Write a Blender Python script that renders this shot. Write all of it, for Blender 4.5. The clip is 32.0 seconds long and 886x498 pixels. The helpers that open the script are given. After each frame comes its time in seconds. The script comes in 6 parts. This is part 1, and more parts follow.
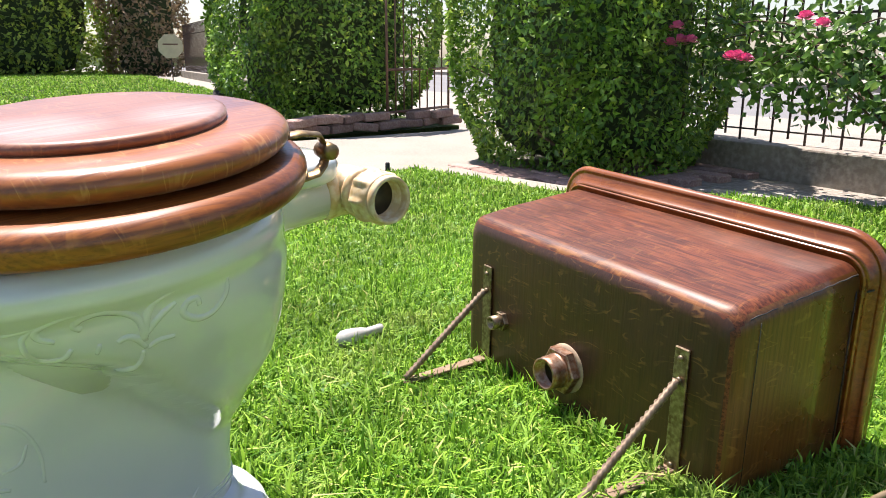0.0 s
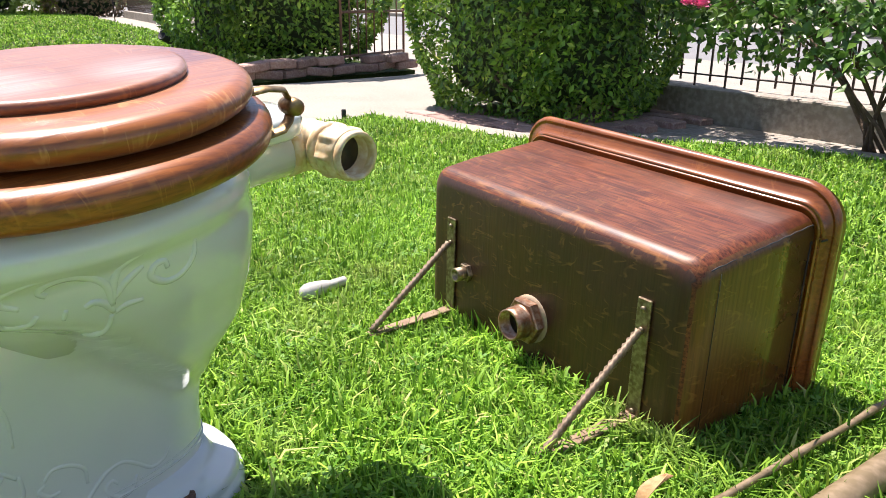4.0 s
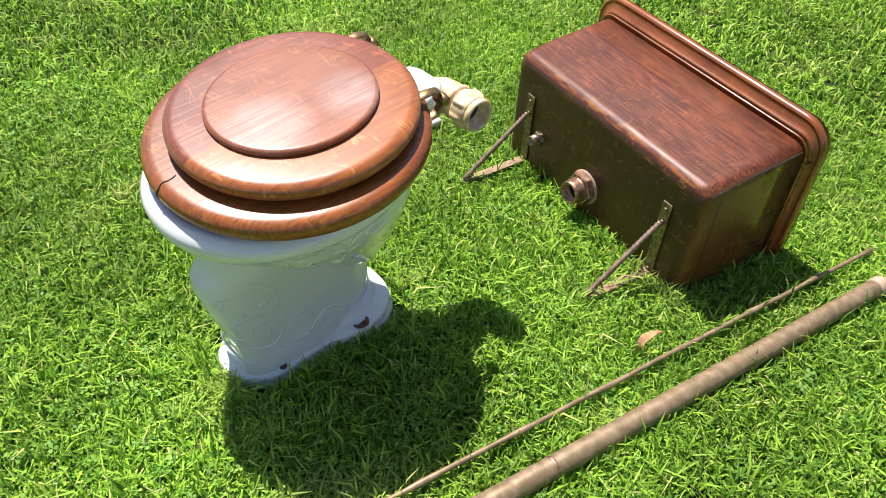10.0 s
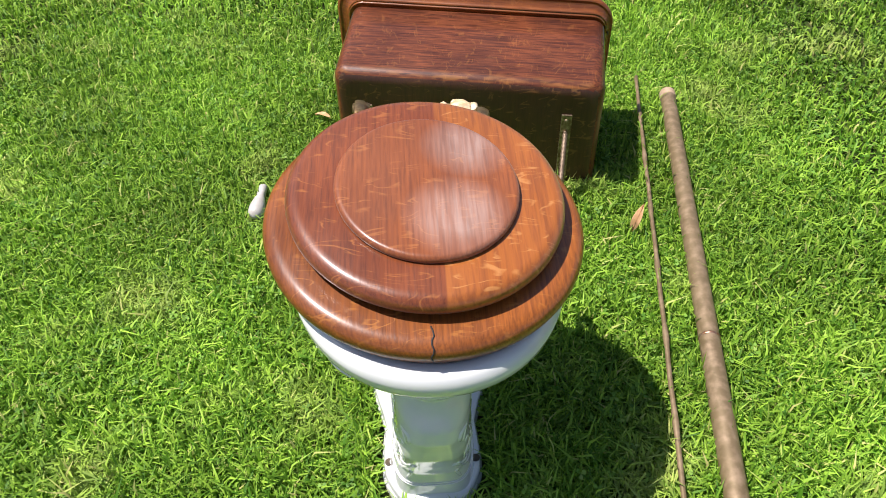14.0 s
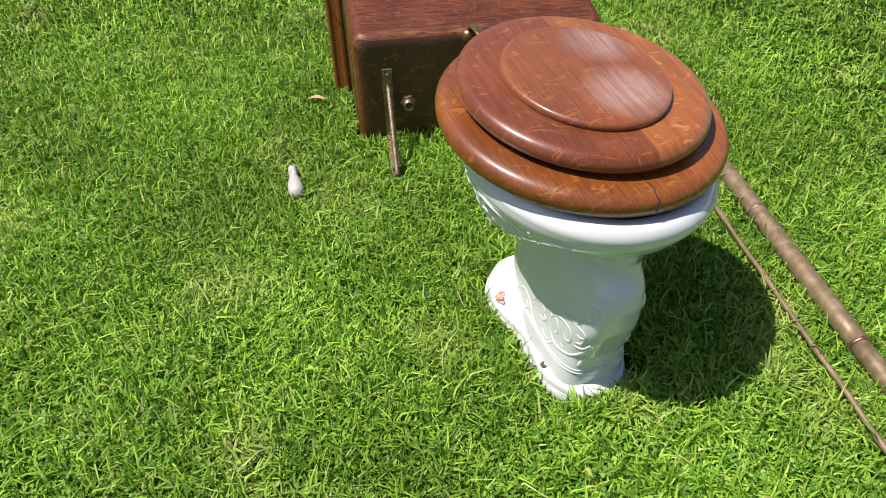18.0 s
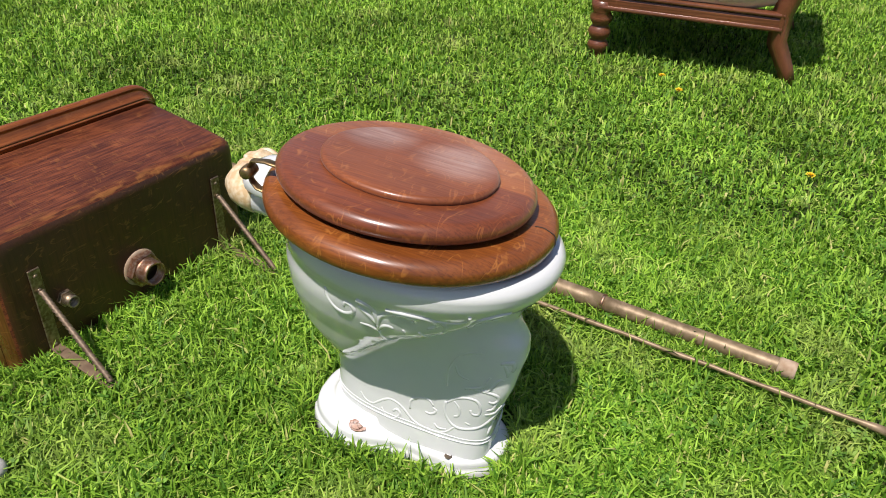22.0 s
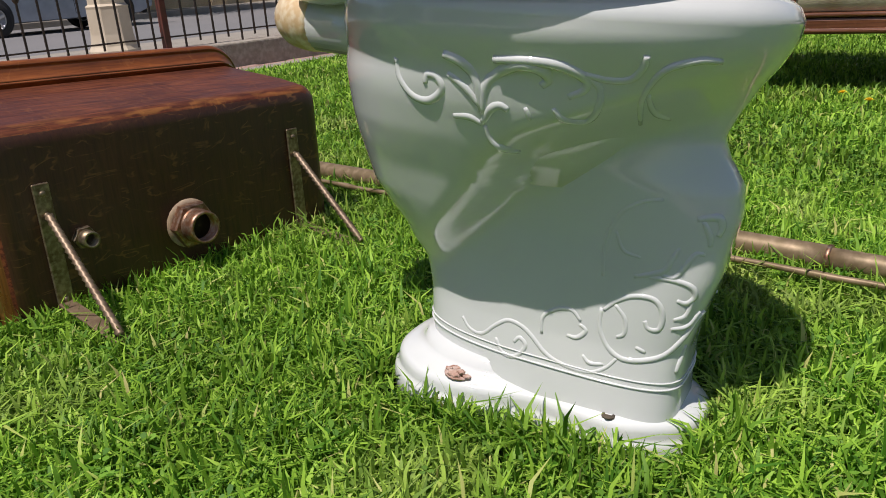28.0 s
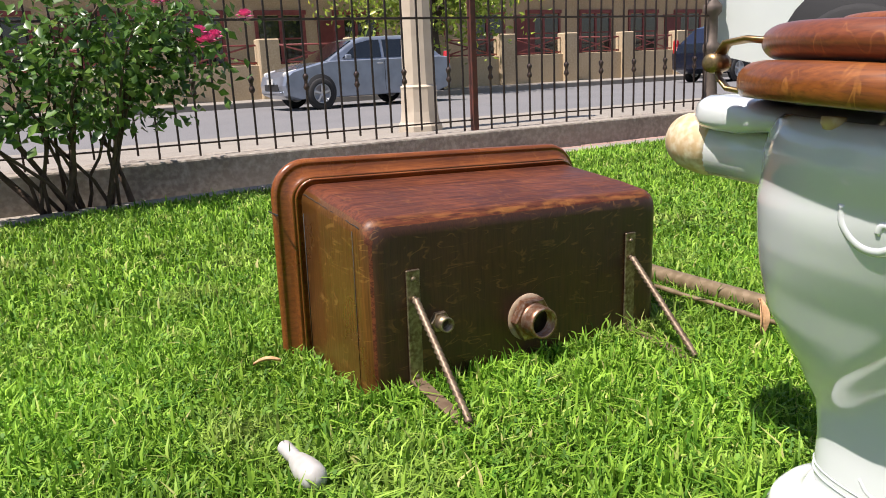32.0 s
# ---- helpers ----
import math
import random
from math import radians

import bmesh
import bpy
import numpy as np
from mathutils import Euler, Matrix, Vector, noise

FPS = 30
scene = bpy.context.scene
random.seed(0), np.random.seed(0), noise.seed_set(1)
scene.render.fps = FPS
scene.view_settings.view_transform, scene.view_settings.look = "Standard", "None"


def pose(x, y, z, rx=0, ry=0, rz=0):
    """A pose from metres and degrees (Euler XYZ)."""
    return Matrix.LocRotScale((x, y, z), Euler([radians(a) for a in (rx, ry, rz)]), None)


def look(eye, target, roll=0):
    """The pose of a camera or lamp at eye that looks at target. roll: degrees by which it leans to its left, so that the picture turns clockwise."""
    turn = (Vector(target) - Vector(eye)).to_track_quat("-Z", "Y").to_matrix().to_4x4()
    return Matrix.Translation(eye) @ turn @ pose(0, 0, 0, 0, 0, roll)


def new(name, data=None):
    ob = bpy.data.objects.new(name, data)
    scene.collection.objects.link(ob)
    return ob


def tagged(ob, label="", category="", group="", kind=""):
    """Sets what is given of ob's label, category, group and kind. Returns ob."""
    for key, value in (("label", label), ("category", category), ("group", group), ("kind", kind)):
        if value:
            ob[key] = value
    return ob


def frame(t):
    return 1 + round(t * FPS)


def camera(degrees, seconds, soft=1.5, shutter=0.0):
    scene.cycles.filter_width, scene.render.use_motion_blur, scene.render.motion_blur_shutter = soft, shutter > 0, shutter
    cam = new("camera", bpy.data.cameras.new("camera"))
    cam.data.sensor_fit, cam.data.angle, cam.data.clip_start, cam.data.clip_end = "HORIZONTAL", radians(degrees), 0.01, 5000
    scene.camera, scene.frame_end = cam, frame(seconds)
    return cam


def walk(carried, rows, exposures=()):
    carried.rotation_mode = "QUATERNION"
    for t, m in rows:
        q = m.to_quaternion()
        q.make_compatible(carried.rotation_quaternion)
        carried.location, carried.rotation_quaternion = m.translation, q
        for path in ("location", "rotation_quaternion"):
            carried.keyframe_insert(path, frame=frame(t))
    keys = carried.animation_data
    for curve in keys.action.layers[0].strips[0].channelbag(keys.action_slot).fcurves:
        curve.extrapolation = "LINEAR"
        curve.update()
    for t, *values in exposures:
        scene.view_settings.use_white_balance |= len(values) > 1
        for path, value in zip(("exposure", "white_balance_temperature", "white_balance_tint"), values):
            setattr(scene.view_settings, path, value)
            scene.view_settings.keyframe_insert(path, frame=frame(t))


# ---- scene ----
# ---- camera and walk ----
cam = camera(60.8, 32.0, soft=0.95)
PATH = [
    (0, (0.762, -0.135, 0.541), (-0.674, 1.166, 0.046), 0.2),
    (0.5, (0.768, -0.123, 0.538), (-0.606, 1.236, 0.023), -0.2),
    (1, (0.768, -0.118, 0.532), (-0.543, 1.287, -0.023), -0.5),
    (1.5, (0.772, -0.118, 0.537), (-0.486, 1.305, -0.091), 1.4),
    (2, (0.78, -0.117, 0.541), (-0.452, 1.329, -0.084), 2.0),
    (2.5, (0.785, -0.116, 0.541), (-0.433, 1.343, -0.082), 2.3),
    (3, (0.783, -0.114, 0.536), (-0.441, 1.339, -0.089), 2.1),
    (3.5, (0.774, -0.121, 0.539), (-0.466, 1.316, -0.092), 1.8),
    (4, (0.749, -0.142, 0.552), (-0.576, 1.216, -0.081), 0.6),
    (4.5, (0.73, -0.177, 0.547), (-0.799, 0.951, -0.075), -0.4),
    (6.5, (0.673, -0.22, 0.479), (-0.87, 0.774, -0.315), 2.3),
    (7, (0.67, -0.227, 0.484), (-0.853, 0.786, -0.324), 3.3),
    (7.5, (0.694, -0.214, 0.495), (-0.846, 0.758, -0.331), 2.6),
    (8, (0.689, -0.218, 0.49), (-0.816, 0.799, -0.346), 3.5),
    (8.5, (0.733, -0.225, 0.543), (-0.696, 0.747, -0.464), 1.0),
    (9, (0.77, -0.269, 0.769), (-0.52, 0.624, -0.471), -1.7),
    (9.5, (0.793, -0.328, 0.953), (-0.372, 0.591, -0.388), -0.2),
    (10, (0.826, -0.365, 1.028), (-0.258, 0.657, -0.307), 2.7),
    (10.5, (0.904, -0.354, 1.013), (-0.197, 0.653, -0.319), 2.1),
    (11, (0.882, -0.404, 0.997), (-0.227, 0.586, -0.341), 1.3),
    (11.5, (0.729, -0.526, 1.019), (-0.403, 0.427, -0.327), -0.9),
    (12, (0.6, -0.581, 1.012), (-0.49, 0.323, -0.399), -1.5),
    (12.5, (0.439, -0.553, 1.003), (-0.641, 0.346, -0.42), -8.1),
    (13, (0.177, -0.607, 0.998), (-0.385, 0.656, -0.448), -5.2),
    (13.5, (0.074, -0.612, 1.0), (-0.16, 0.759, -0.438), -2.6),
    (14, (0.014, -0.626, 1.051), (0.053, 0.836, -0.313), -2.4),
    (14.5, (-0.063, -0.676, 1.089), (0.117, 0.792, -0.257), -3.4),
    (16.5, (-0.006, -0.817, 1.005), (0.078, 0.74, -0.247), -1.4),
    (17, (-0.088, -0.832, 0.995), (0.01, 0.661, -0.332), -2.2),
    (17.5, (-0.314, -0.784, 0.992), (0.075, 0.658, -0.338), -1.6),
    (18, (-0.448, -0.702, 0.982), (0.007, 0.728, -0.341), -2.8),
    (18.5, (-0.568, -0.493, 0.953), (-0.03, 0.921, -0.355), -6.2),
    (19, (-0.632, -0.341, 1.0), (0.194, 0.971, -0.263), -7.6),
    (19.5, (-0.754, -0.26, 1.014), (0.484, 0.907, -0.037), -3.5),
    (20, (-0.861, -0.275, 1.057), (0.403, 0.856, -0.002), -1.1),
    (20.5, (-0.934, -0.214, 1.039), (0.451, 0.752, -0.032), 0.2),
    (21, (-1.007, -0.115, 1.03), (0.461, 0.712, -0.049), 0.6),
    (21.5, (-0.945, -0.207, 1.012), (0.56, 0.51, -0.094), -0.1),
    (22, (-0.827, -0.264, 0.948), (0.741, 0.315, -0.15), 1.9),
    (22.5, (-0.757, -0.182, 0.806), (0.917, 0.311, -0.172), -2.6),
    (23, (-0.685, -0.149, 0.546), (1.098, 0.372, -0.195), -0.8),
    (23.5, (-0.677, -0.146, 0.44), (1.092, 0.435, -0.291), -2.7),
    (24, (-0.677, -0.135, 0.429), (1.094, 0.456, -0.286), -4.1),
    (24.5, (-0.668, -0.13, 0.438), (1.147, 0.496, -0.12), -3.7),
    (26.5, (-0.657, -0.145, 0.428), (1.073, 0.596, -0.249), -2.9),
    (27, (-0.656, -0.158, 0.424), (1.043, 0.654, -0.25), -2.8),
    (27.5, (-0.651, -0.177, 0.423), (0.992, 0.737, -0.259), -3.4),
    (28, (-0.649, -0.187, 0.425), (0.961, 0.778, -0.263), -3.5),
    (28.5, (-0.649, -0.195, 0.43), (0.943, 0.797, -0.264), -3.0),
    (29, (-0.653, -0.2, 0.434), (0.935, 0.8, -0.259), -2.7),
    (29.5, (-0.657, -0.2, 0.437), (0.926, 0.814, -0.246), -2.6),
    (30, (-0.66, -0.195, 0.441), (0.933, 0.836, -0.193), -2.1),
    (30.5, (-0.666, -0.183, 0.446), (0.937, 0.875, -0.112), -1.5),
    (31, (-0.682, -0.144, 0.462), (0.84, 1.052, -0.039), -1.4),
    (31.5, (-0.705, -0.108, 0.474), (0.647, 1.288, 0.002), -2.0),
    (32, (-0.718, -0.086, 0.475), (0.515, 1.419, 0.01), -2.6),
]
EXPOSURES = [(0, 1.33, 6500, 19), (4.5, 1.34, 6500, 19), (6, 0.93, 6500, 19), (8, 0.93, 6500, 19), (9, 1.02, 6500, 19), (10, 1.01, 6500, 19), (12, 0.96, 6500, 19), (13, 0.93, 6500, 19), (14, 0.70, 6500, 19), (17, 0.63, 6500, 19), (18, 0.48, 6500, 19), (19, 0.50, 6500, 19), (22, 0.28, 6500, 19), (23, 0.13, 6500, 19), (24, -0.07, 6500, 19), (27, -0.14, 6500, 19), (29, 0.13, 6500, 19), (30, 0.22, 6500, 19), (31, 0.38, 6500, 19), (32, 0.68, 6500, 19)]
walk(cam, [(t, look(eye, target, roll)) for t, eye, target, roll in PATH], EXPOSURES)
# ---- light ----
SUN_TO = Vector((-0.18, 0.03, 0.41)).normalized()
world = bpy.data.worlds.new("sky")
scene.world = world
world.use_nodes = True
wn = world.node_tree
sky = wn.nodes.new("ShaderNodeTexSky")
sky.sky_type = 'NISHITA'
sky.sun_disc = False
sky.sun_elevation = math.asin(SUN_TO.z)
sky.sun_rotation = math.atan2(SUN_TO.x, SUN_TO.y)
wn.links.new(sky.outputs[0], wn.nodes["Background"].inputs[0])
wn.nodes["Background"].inputs[1].default_value = 0.070
sun_data = bpy.data.lights.new("sun", 'SUN')
sun_data.energy = 4.6
sun_data.angle = radians(0.55)
sun_data.color = (1.0, 0.96, 0.88)
sun = new("sun", sun_data)
sun.matrix_world = look(SUN_TO * 30, (0, 0, 0))


# ---- building helpers ----
def mat(name, base=(0.5, 0.5, 0.5), rough=0.5, metal=0.0, coat=0.0, var=None, scale=8.0, amount=1.0, bump=0.0, bscale=60.0, detail=4.0, var2=None, scale2=40.0, stretch=(1, 1, 1), rvar=0.0, rand=0.0):
    """A Principled material whose colour wanders between base and var (large) and var2 (fine), with bump and roughness variation."""
    m = bpy.data.materials.new(name)
    m.use_nodes = True
    t = m.node_tree
    b = t.nodes["Principled BSDF"]
    b.inputs["Roughness"].default_value = rough
    b.inputs["Metallic"].default_value = metal
    b.inputs["Coat Weight"].default_value = coat
    b.inputs["Coat Roughness"].default_value = 0.08
    tc = t.nodes.new("ShaderNodeTexCoord")
    mp = t.nodes.new("ShaderNodeMapping")
    mp.inputs["Scale"].default_value = stretch
    t.links.new(tc.outputs["Object"], mp.inputs[0])
    rgb = t.nodes.new("ShaderNodeRGB")
    rgb.outputs[0].default_value = (*base, 1)
    col = rgb.outputs[0]

    def layer(col, other, sc, det, lo, hi):
        n = t.nodes.new("ShaderNodeTexNoise")
        n.inputs["Scale"].default_value = sc
        n.inputs["Detail"].default_value = det
        t.links.new(mp.outputs[0], n.inputs["Vector"])
        r = t.nodes.new("ShaderNodeMapRange")
        r.inputs[1].default_value, r.inputs[2].default_value = lo, hi
        r.inputs[4].default_value = amount
        t.links.new(n.outputs[0], r.inputs[0])
        x = t.nodes.new("ShaderNodeMix")
        x.data_type = 'RGBA'
        t.links.new(r.outputs[0], x.inputs[0])
        t.links.new(col, x.inputs[6])
        x.inputs[7].default_value = (*other, 1)
        return x.outputs[2], n

    if var:
        col, n1 = layer(col, var, scale, detail, 0.35, 0.68)
    if var2:
        col, n2 = layer(col, var2, scale2, detail, 0.42, 0.72)
    if rand:
        oi = t.nodes.new("ShaderNodeObjectInfo")
        hs = t.nodes.new("ShaderNodeHueSaturation")
        mr = t.nodes.new("ShaderNodeMapRange")
        mr.inputs[3].default_value, mr.inputs[4].default_value = 1 - rand, 1 + rand
        t.links.new(oi.outputs["Random"], mr.inputs[0])
        t.links.new(mr.outputs[0], hs.inputs["Value"])
        t.links.new(col, hs.inputs["Color"])
        col = hs.outputs[0]
    t.links.new(col, b.inputs["Base Color"])
    if bump:
        n = t.nodes.new("ShaderNodeTexNoise")
        n.inputs["Scale"].default_value = bscale
        n.inputs["Detail"].default_value = 5
        t.links.new(mp.outputs[0], n.inputs["Vector"])
        bp = t.nodes.new("ShaderNodeBump")
        bp.inputs["Strength"].default_value = min(1.0, bump * 2)
        bp.inputs["Distance"].default_value = bump * 0.02
        t.links.new(n.outputs[0], bp.inputs["Height"])
        t.links.new(bp.outputs[0], b.inputs["Normal"])
        if rvar:
            r = t.nodes.new("ShaderNodeMapRange")
            r.inputs[1].default_value, r.inputs[2].default_value = 0.3, 0.7
            r.inputs[3].default_value, r.inputs[4].default_value = max(0, rough - rvar), min(1, rough + rvar)
            t.links.new(n.outputs[0], r.inputs[0])
            t.links.new(r.outputs[0], b.inputs["Roughness"])
    return m


def wood(name, dark, light, fleck, rough=0.28, coat=0.4, axis=1, haze=0.0, grain=1.0, flecks=0.4, rings=0.6, worn=None, board=None, streak=0.42, spec=0.4, sheen=0.0, polish=0.2):
    """Varnished quarter-sawn oak: long grain lines, ray flecks across them, large tone drift, dusty haze on top."""
    m = bpy.data.materials.new(name)
    m.use_nodes = True
    t = m.node_tree
    L = t.links.new
    b = t.nodes["Principled BSDF"]
    b.inputs["Coat Weight"].default_value = coat
    b.inputs["Coat Roughness"].default_value = polish
    b.inputs["Sheen Weight"].default_value = sheen
    b.inputs["Sheen Roughness"].default_value = 0.45
    b.inputs["Specular IOR Level"].default_value = spec
    tc = t.nodes.new("ShaderNodeTexCoord")

    def noise_at(sc, stretch, det=4.0, dist=0.0):
        mp = t.nodes.new("ShaderNodeMapping")
        mp.inputs["Scale"].default_value = stretch
        L(tc.outputs["Object"], mp.inputs[0])
        n = t.nodes.new("ShaderNodeTexNoise")
        n.inputs["Scale"].default_value = sc
        n.inputs["Detail"].default_value = det
        n.inputs["Distortion"].default_value = dist
        L(mp.outputs[0], n.inputs["Vector"])
        return n.outputs[0]

    def remap(v, lo, hi, a=0.0, z=1.0):
        r = t.nodes.new("ShaderNodeMapRange")
        for k, x in zip((1, 2, 3, 4), (lo, hi, a, z)):
            r.inputs[k].default_value = x
        L(v, r.inputs[0])
        return r.outputs[0]

    def blend(f, a, c):
        x = t.nodes.new("ShaderNodeMix")
        x.data_type = 'RGBA'
        L(f, x.inputs[0])
        for k, q in ((6, a), (7, c)):
            if isinstance(q, tuple):
                x.inputs[k].default_value = (*q, 1)
            else:
                L(q, x.inputs[k])
        return x.outputs[2]

    long = [1, 1, 1]
    long[axis] = 0.06
    cross = [0.35, 0.35, 0.35]
    cross[axis] = 1.0
    drift = remap(noise_at(6.0, (1, 0.6, 1), 3), 0.36, 0.64)
    lines = noise_at(170.0 * grain, tuple(long), 3, 0.2)
    pores = remap(noise_at(460.0 * grain, tuple(long), 2), 0.50, 0.66)
    # ray flecks: thin wavering strokes, broken by a second noise
    off = t.nodes.new("ShaderNodeMath")
    off.operation = 'SUBTRACT'
    off.inputs[1].default_value = 0.5
    L(noise_at(44.0, tuple(cross), 1.5, 1.2), off.inputs[0])
    mag = t.nodes.new("ShaderNodeMath")
    mag.operation = 'ABSOLUTE'
    L(off.outputs[0], mag.inputs[0])
    strokes, broken = remap(mag.outputs[0], 0.008, 0.032, 1.0, 0.0), remap(noise_at(38.0, (1, 1, 1), 3), 0.48, 0.60)
    both_ = t.nodes.new("ShaderNodeMath")
    both_.operation = 'MULTIPLY'
    L(strokes, both_.inputs[0])
    L(broken, both_.inputs[1])
    rays = both_.outputs[0]
    # growth rings: stretched, wavering bands
    turn = t.nodes.new("ShaderNodeMapping")
    turn.inputs["Scale"].default_value = [0.10 if k == axis else 1.0 for k in range(3)]
    turn.inputs["Rotation"].default_value = (0.35, 0.5, 0.06) if axis != 2 else (0.05, 0.04, 0.6)
    L(tc.outputs["Object"], turn.inputs[0])
    wv = t.nodes.new("ShaderNodeTexWave")
    wv.inputs["Scale"].default_value = 62.0 * grain
    wv.inputs["Distortion"].default_value = 3.0
    wv.inputs["Detail"].default_value = 2.0
    wv.inputs["Detail Scale"].default_value = 0.35
    L(turn.outputs[0], wv.inputs["Vector"])
    col = blend(drift, tuple((a_ + c_) / 2 for a_, c_ in zip(dark, light)), tuple(1.12 * c for c in light))
    col = blend(remap(wv.outputs["Fac"], 0.35, 0.95, 0.0, rings), col, dark)
    col = blend(remap(lines, 0.42, 0.66, 0.0, streak), col, dark)
    col = blend(remap(pores, 0, 1, 0, 0.7 * streak), col, tuple(0.3 * c for c in dark))
    col = blend(remap(rays, 0, 1, 0, flecks), col, fleck)
    rough_v = remap(noise_at(9.0, (1, 1, 1), 5), 0.35, 0.7, rough - 0.08, rough + 0.12)
    xyz = t.nodes.new("ShaderNodeSeparateXYZ")
    L(tc.outputs["Object"], xyz.inputs[0])

    def mult(a_, c_):
        m_ = t.nodes.new("ShaderNodeMath")
        m_.operation = 'MULTIPLY'
        L(a_, m_.inputs[0])
        L(c_, m_.inputs[1])
        return m_.outputs[0]
    if haze:
        # whitish rubbed patches on one half of the panel
        def spot(x, y, r):
            d = t.nodes.new("ShaderNodeVectorMath")
            d.operation = 'DISTANCE'
            flat = t.nodes.new("ShaderNodeCombineXYZ")
            L(xyz.outputs[0], flat.inputs[0])
            L(xyz.outputs[1], flat.inputs[1])
            L(flat.outputs[0], d.inputs[0])
            d.inputs[1].default_value = (x, y, 0)
            return remap(d.outputs["Value"], r * 0.35, r, 1.0, 0.0)
        both = t.nodes.new("ShaderNodeMath")
        both.operation = 'MAXIMUM'
        L(spot(0.052, 0.205, 0.062), both.inputs[0])
        L(spot(0.034, 0.080, 0.070), both.inputs[1])
        hz = mult(remap(noise_at(16.0, (1.0, 0.8, 1), 5, 0.4), 0.30, 0.62, 0.25, haze), both.outputs[0])
        col = blend(mult(hz, remap(lines, 0.35, 0.6, 1.0, 0.55)), col, (0.52, 0.45, 0.41))
    if board is not None:
        # a second board of paler, more orange wood glued on along one line
        cut = remap(xyz.outputs[0], board, board + 0.002)
        col = blend(mult(cut, remap(lines, 0.40, 0.60, 0.60, 0.30)), col, (0.40, 0.128, 0.018))
        col = blend(mult(cut, remap(rays, 0, 1, 0, 0.5)), col, (0.52, 0.25, 0.08))
    if worn:
        # orange edge: varnish rubbed to raw wood, plus grazing sun put into the colour
        far_y, far_z = remap(xyz.outputs[1], worn[0], worn[0] + 0.022, 1, 0), remap(xyz.outputs[2], worn[1] - 0.022, worn[1], 0, 1)
        worn_lit = mult(mult(far_y, far_z), remap(noise_at(90.0, (0.3, 1, 1), 5), 0.46, 0.64, 0.0, 0.45))
        col = blend(worn_lit, col, tuple(0.75 * c for c in fleck))
    L(col, b.inputs["Base Color"])
    L(rough_v, b.inputs["Roughness"])
    bp = t.nodes.new("ShaderNodeBump")
    bp.inputs["Strength"].default_value = 0.30
    bp.inputs["Distance"].default_value = 0.0012
    L(lines, bp.inputs["Height"])
    L(bp.outputs[0], b.inputs["Normal"])
    return m


def mesh_of(name, verts, faces, material=None, smooth=True, mats=None, idx=None):
    me = bpy.data.meshes.new(name)
    me.from_pydata([tuple(v) for v in verts], [], [tuple(int(i) for i in f) for f in faces])
    for mm in (mats or [material]):
        if mm:
            me.materials.append(mm)
    if idx is not None:
        me.polygons.foreach_set("material_index", idx)
    if smooth:
        me.polygons.foreach_set("use_smooth", [True] * len(me.polygons))
    me.update()
    return me


def part(name, me, parent=None, label="", at=None):
    ob = new(name, me)
    if parent is not None:
        ob.parent = parent
    if at is not None:
        ob.matrix_basis = at
    if label:
        ob["label"] = label
    return ob


def empty(name, m=None):
    ob = new(name)
    ob.empty_display_size = 0.1
    if m is not None:
        ob.matrix_basis = m
    return ob


def from_bm(name, bm, material, smooth=False):
    bmesh.ops.recalc_face_normals(bm, faces=bm.faces)
    me = bpy.data.meshes.new(name)
    bm.to_mesh(me)
    bm.free()
    me.materials.append(material)
    if smooth:
        me.polygons.foreach_set("use_smooth", [True] * len(me.polygons))
    return me


def box(name, size, material, bevel=0.004, seg=2, centre=(0, 0, 0), smooth=False):
    bm = bmesh.new()
    bmesh.ops.create_cube(bm, size=1)
    bmesh.ops.scale(bm, vec=size, verts=bm.verts)
    bmesh.ops.translate(bm, vec=centre, verts=bm.verts)
    if bevel:
        bmesh.ops.bevel(bm, geom=bm.edges[:], offset=min(bevel, min(size) * 0.45), segments=seg, affect='EDGES', profile=0.5)
    return from_bm(name, bm, material, smooth)


def rings_mesh(name, rings, material, close=True, cap=True, smooth=True):
    """Joins equal rings of points with quads, and caps the ends."""
    n = len(rings[0])
    verts = [p for r in rings for p in r]
    faces = []
    for k in range(len(rings) - 1):
        for i in range(n if close else n - 1):
            j = (i + 1) % n
            faces.append((k * n + i, k * n + j, (k + 1) * n + j, (k + 1) * n + i))
    if cap:
        faces.append(tuple(range(n))[::-1])
        faces.append(tuple(range((len(rings) - 1) * n, len(rings) * n)))
    return mesh_of(name, verts, faces, material, smooth)


def lathe(name, profile, material, n=24, smooth=True, cap=True):
    """Turns (radius, height) points round z."""
    return rings_mesh(name, [[(r * math.cos(2 * math.pi * i / n), r * math.sin(2 * math.pi * i / n), z) for i in range(n)] for r, z in profile], material, cap=cap, smooth=smooth)


def tube_points(points, radius, n=8, twist=0.0, oval=1.0):
    """Rings round a line of points; radius may be a list."""
    pts = [Vector(p) for p in points]
    rings = []
    up = Vector((0.13, 0.31, 0.94)).normalized()
    for k, p in enumerate(pts):
        d = (pts[min(k + 1, len(pts) - 1)] - pts[max(k - 1, 0)]).normalized()
        if abs(d.dot(up)) > 0.96:
            up = Vector((1, 0, 0))
        a = d.cross(up).normalized()
        b = a.cross(d).normalized()
        up = b
        r = radius[k] if isinstance(radius, (list, tuple)) else radius
        rings.append([p + a * r * math.cos(2 * math.pi * i / n + twist * k) + b * r * oval * math.sin(2 * math.pi * i / n + twist * k) for i in range(n)])
    return rings


def tube(name, points, radius, material, n=8, twist=0.0, oval=1.0):
    return rings_mesh(name, tube_points(points, radius, n, twist, oval), material)


def line(a, b, n):
    a, b = Vector(a), Vector(b)
    return [a.lerp(b, i / n) for i in range(n + 1)]


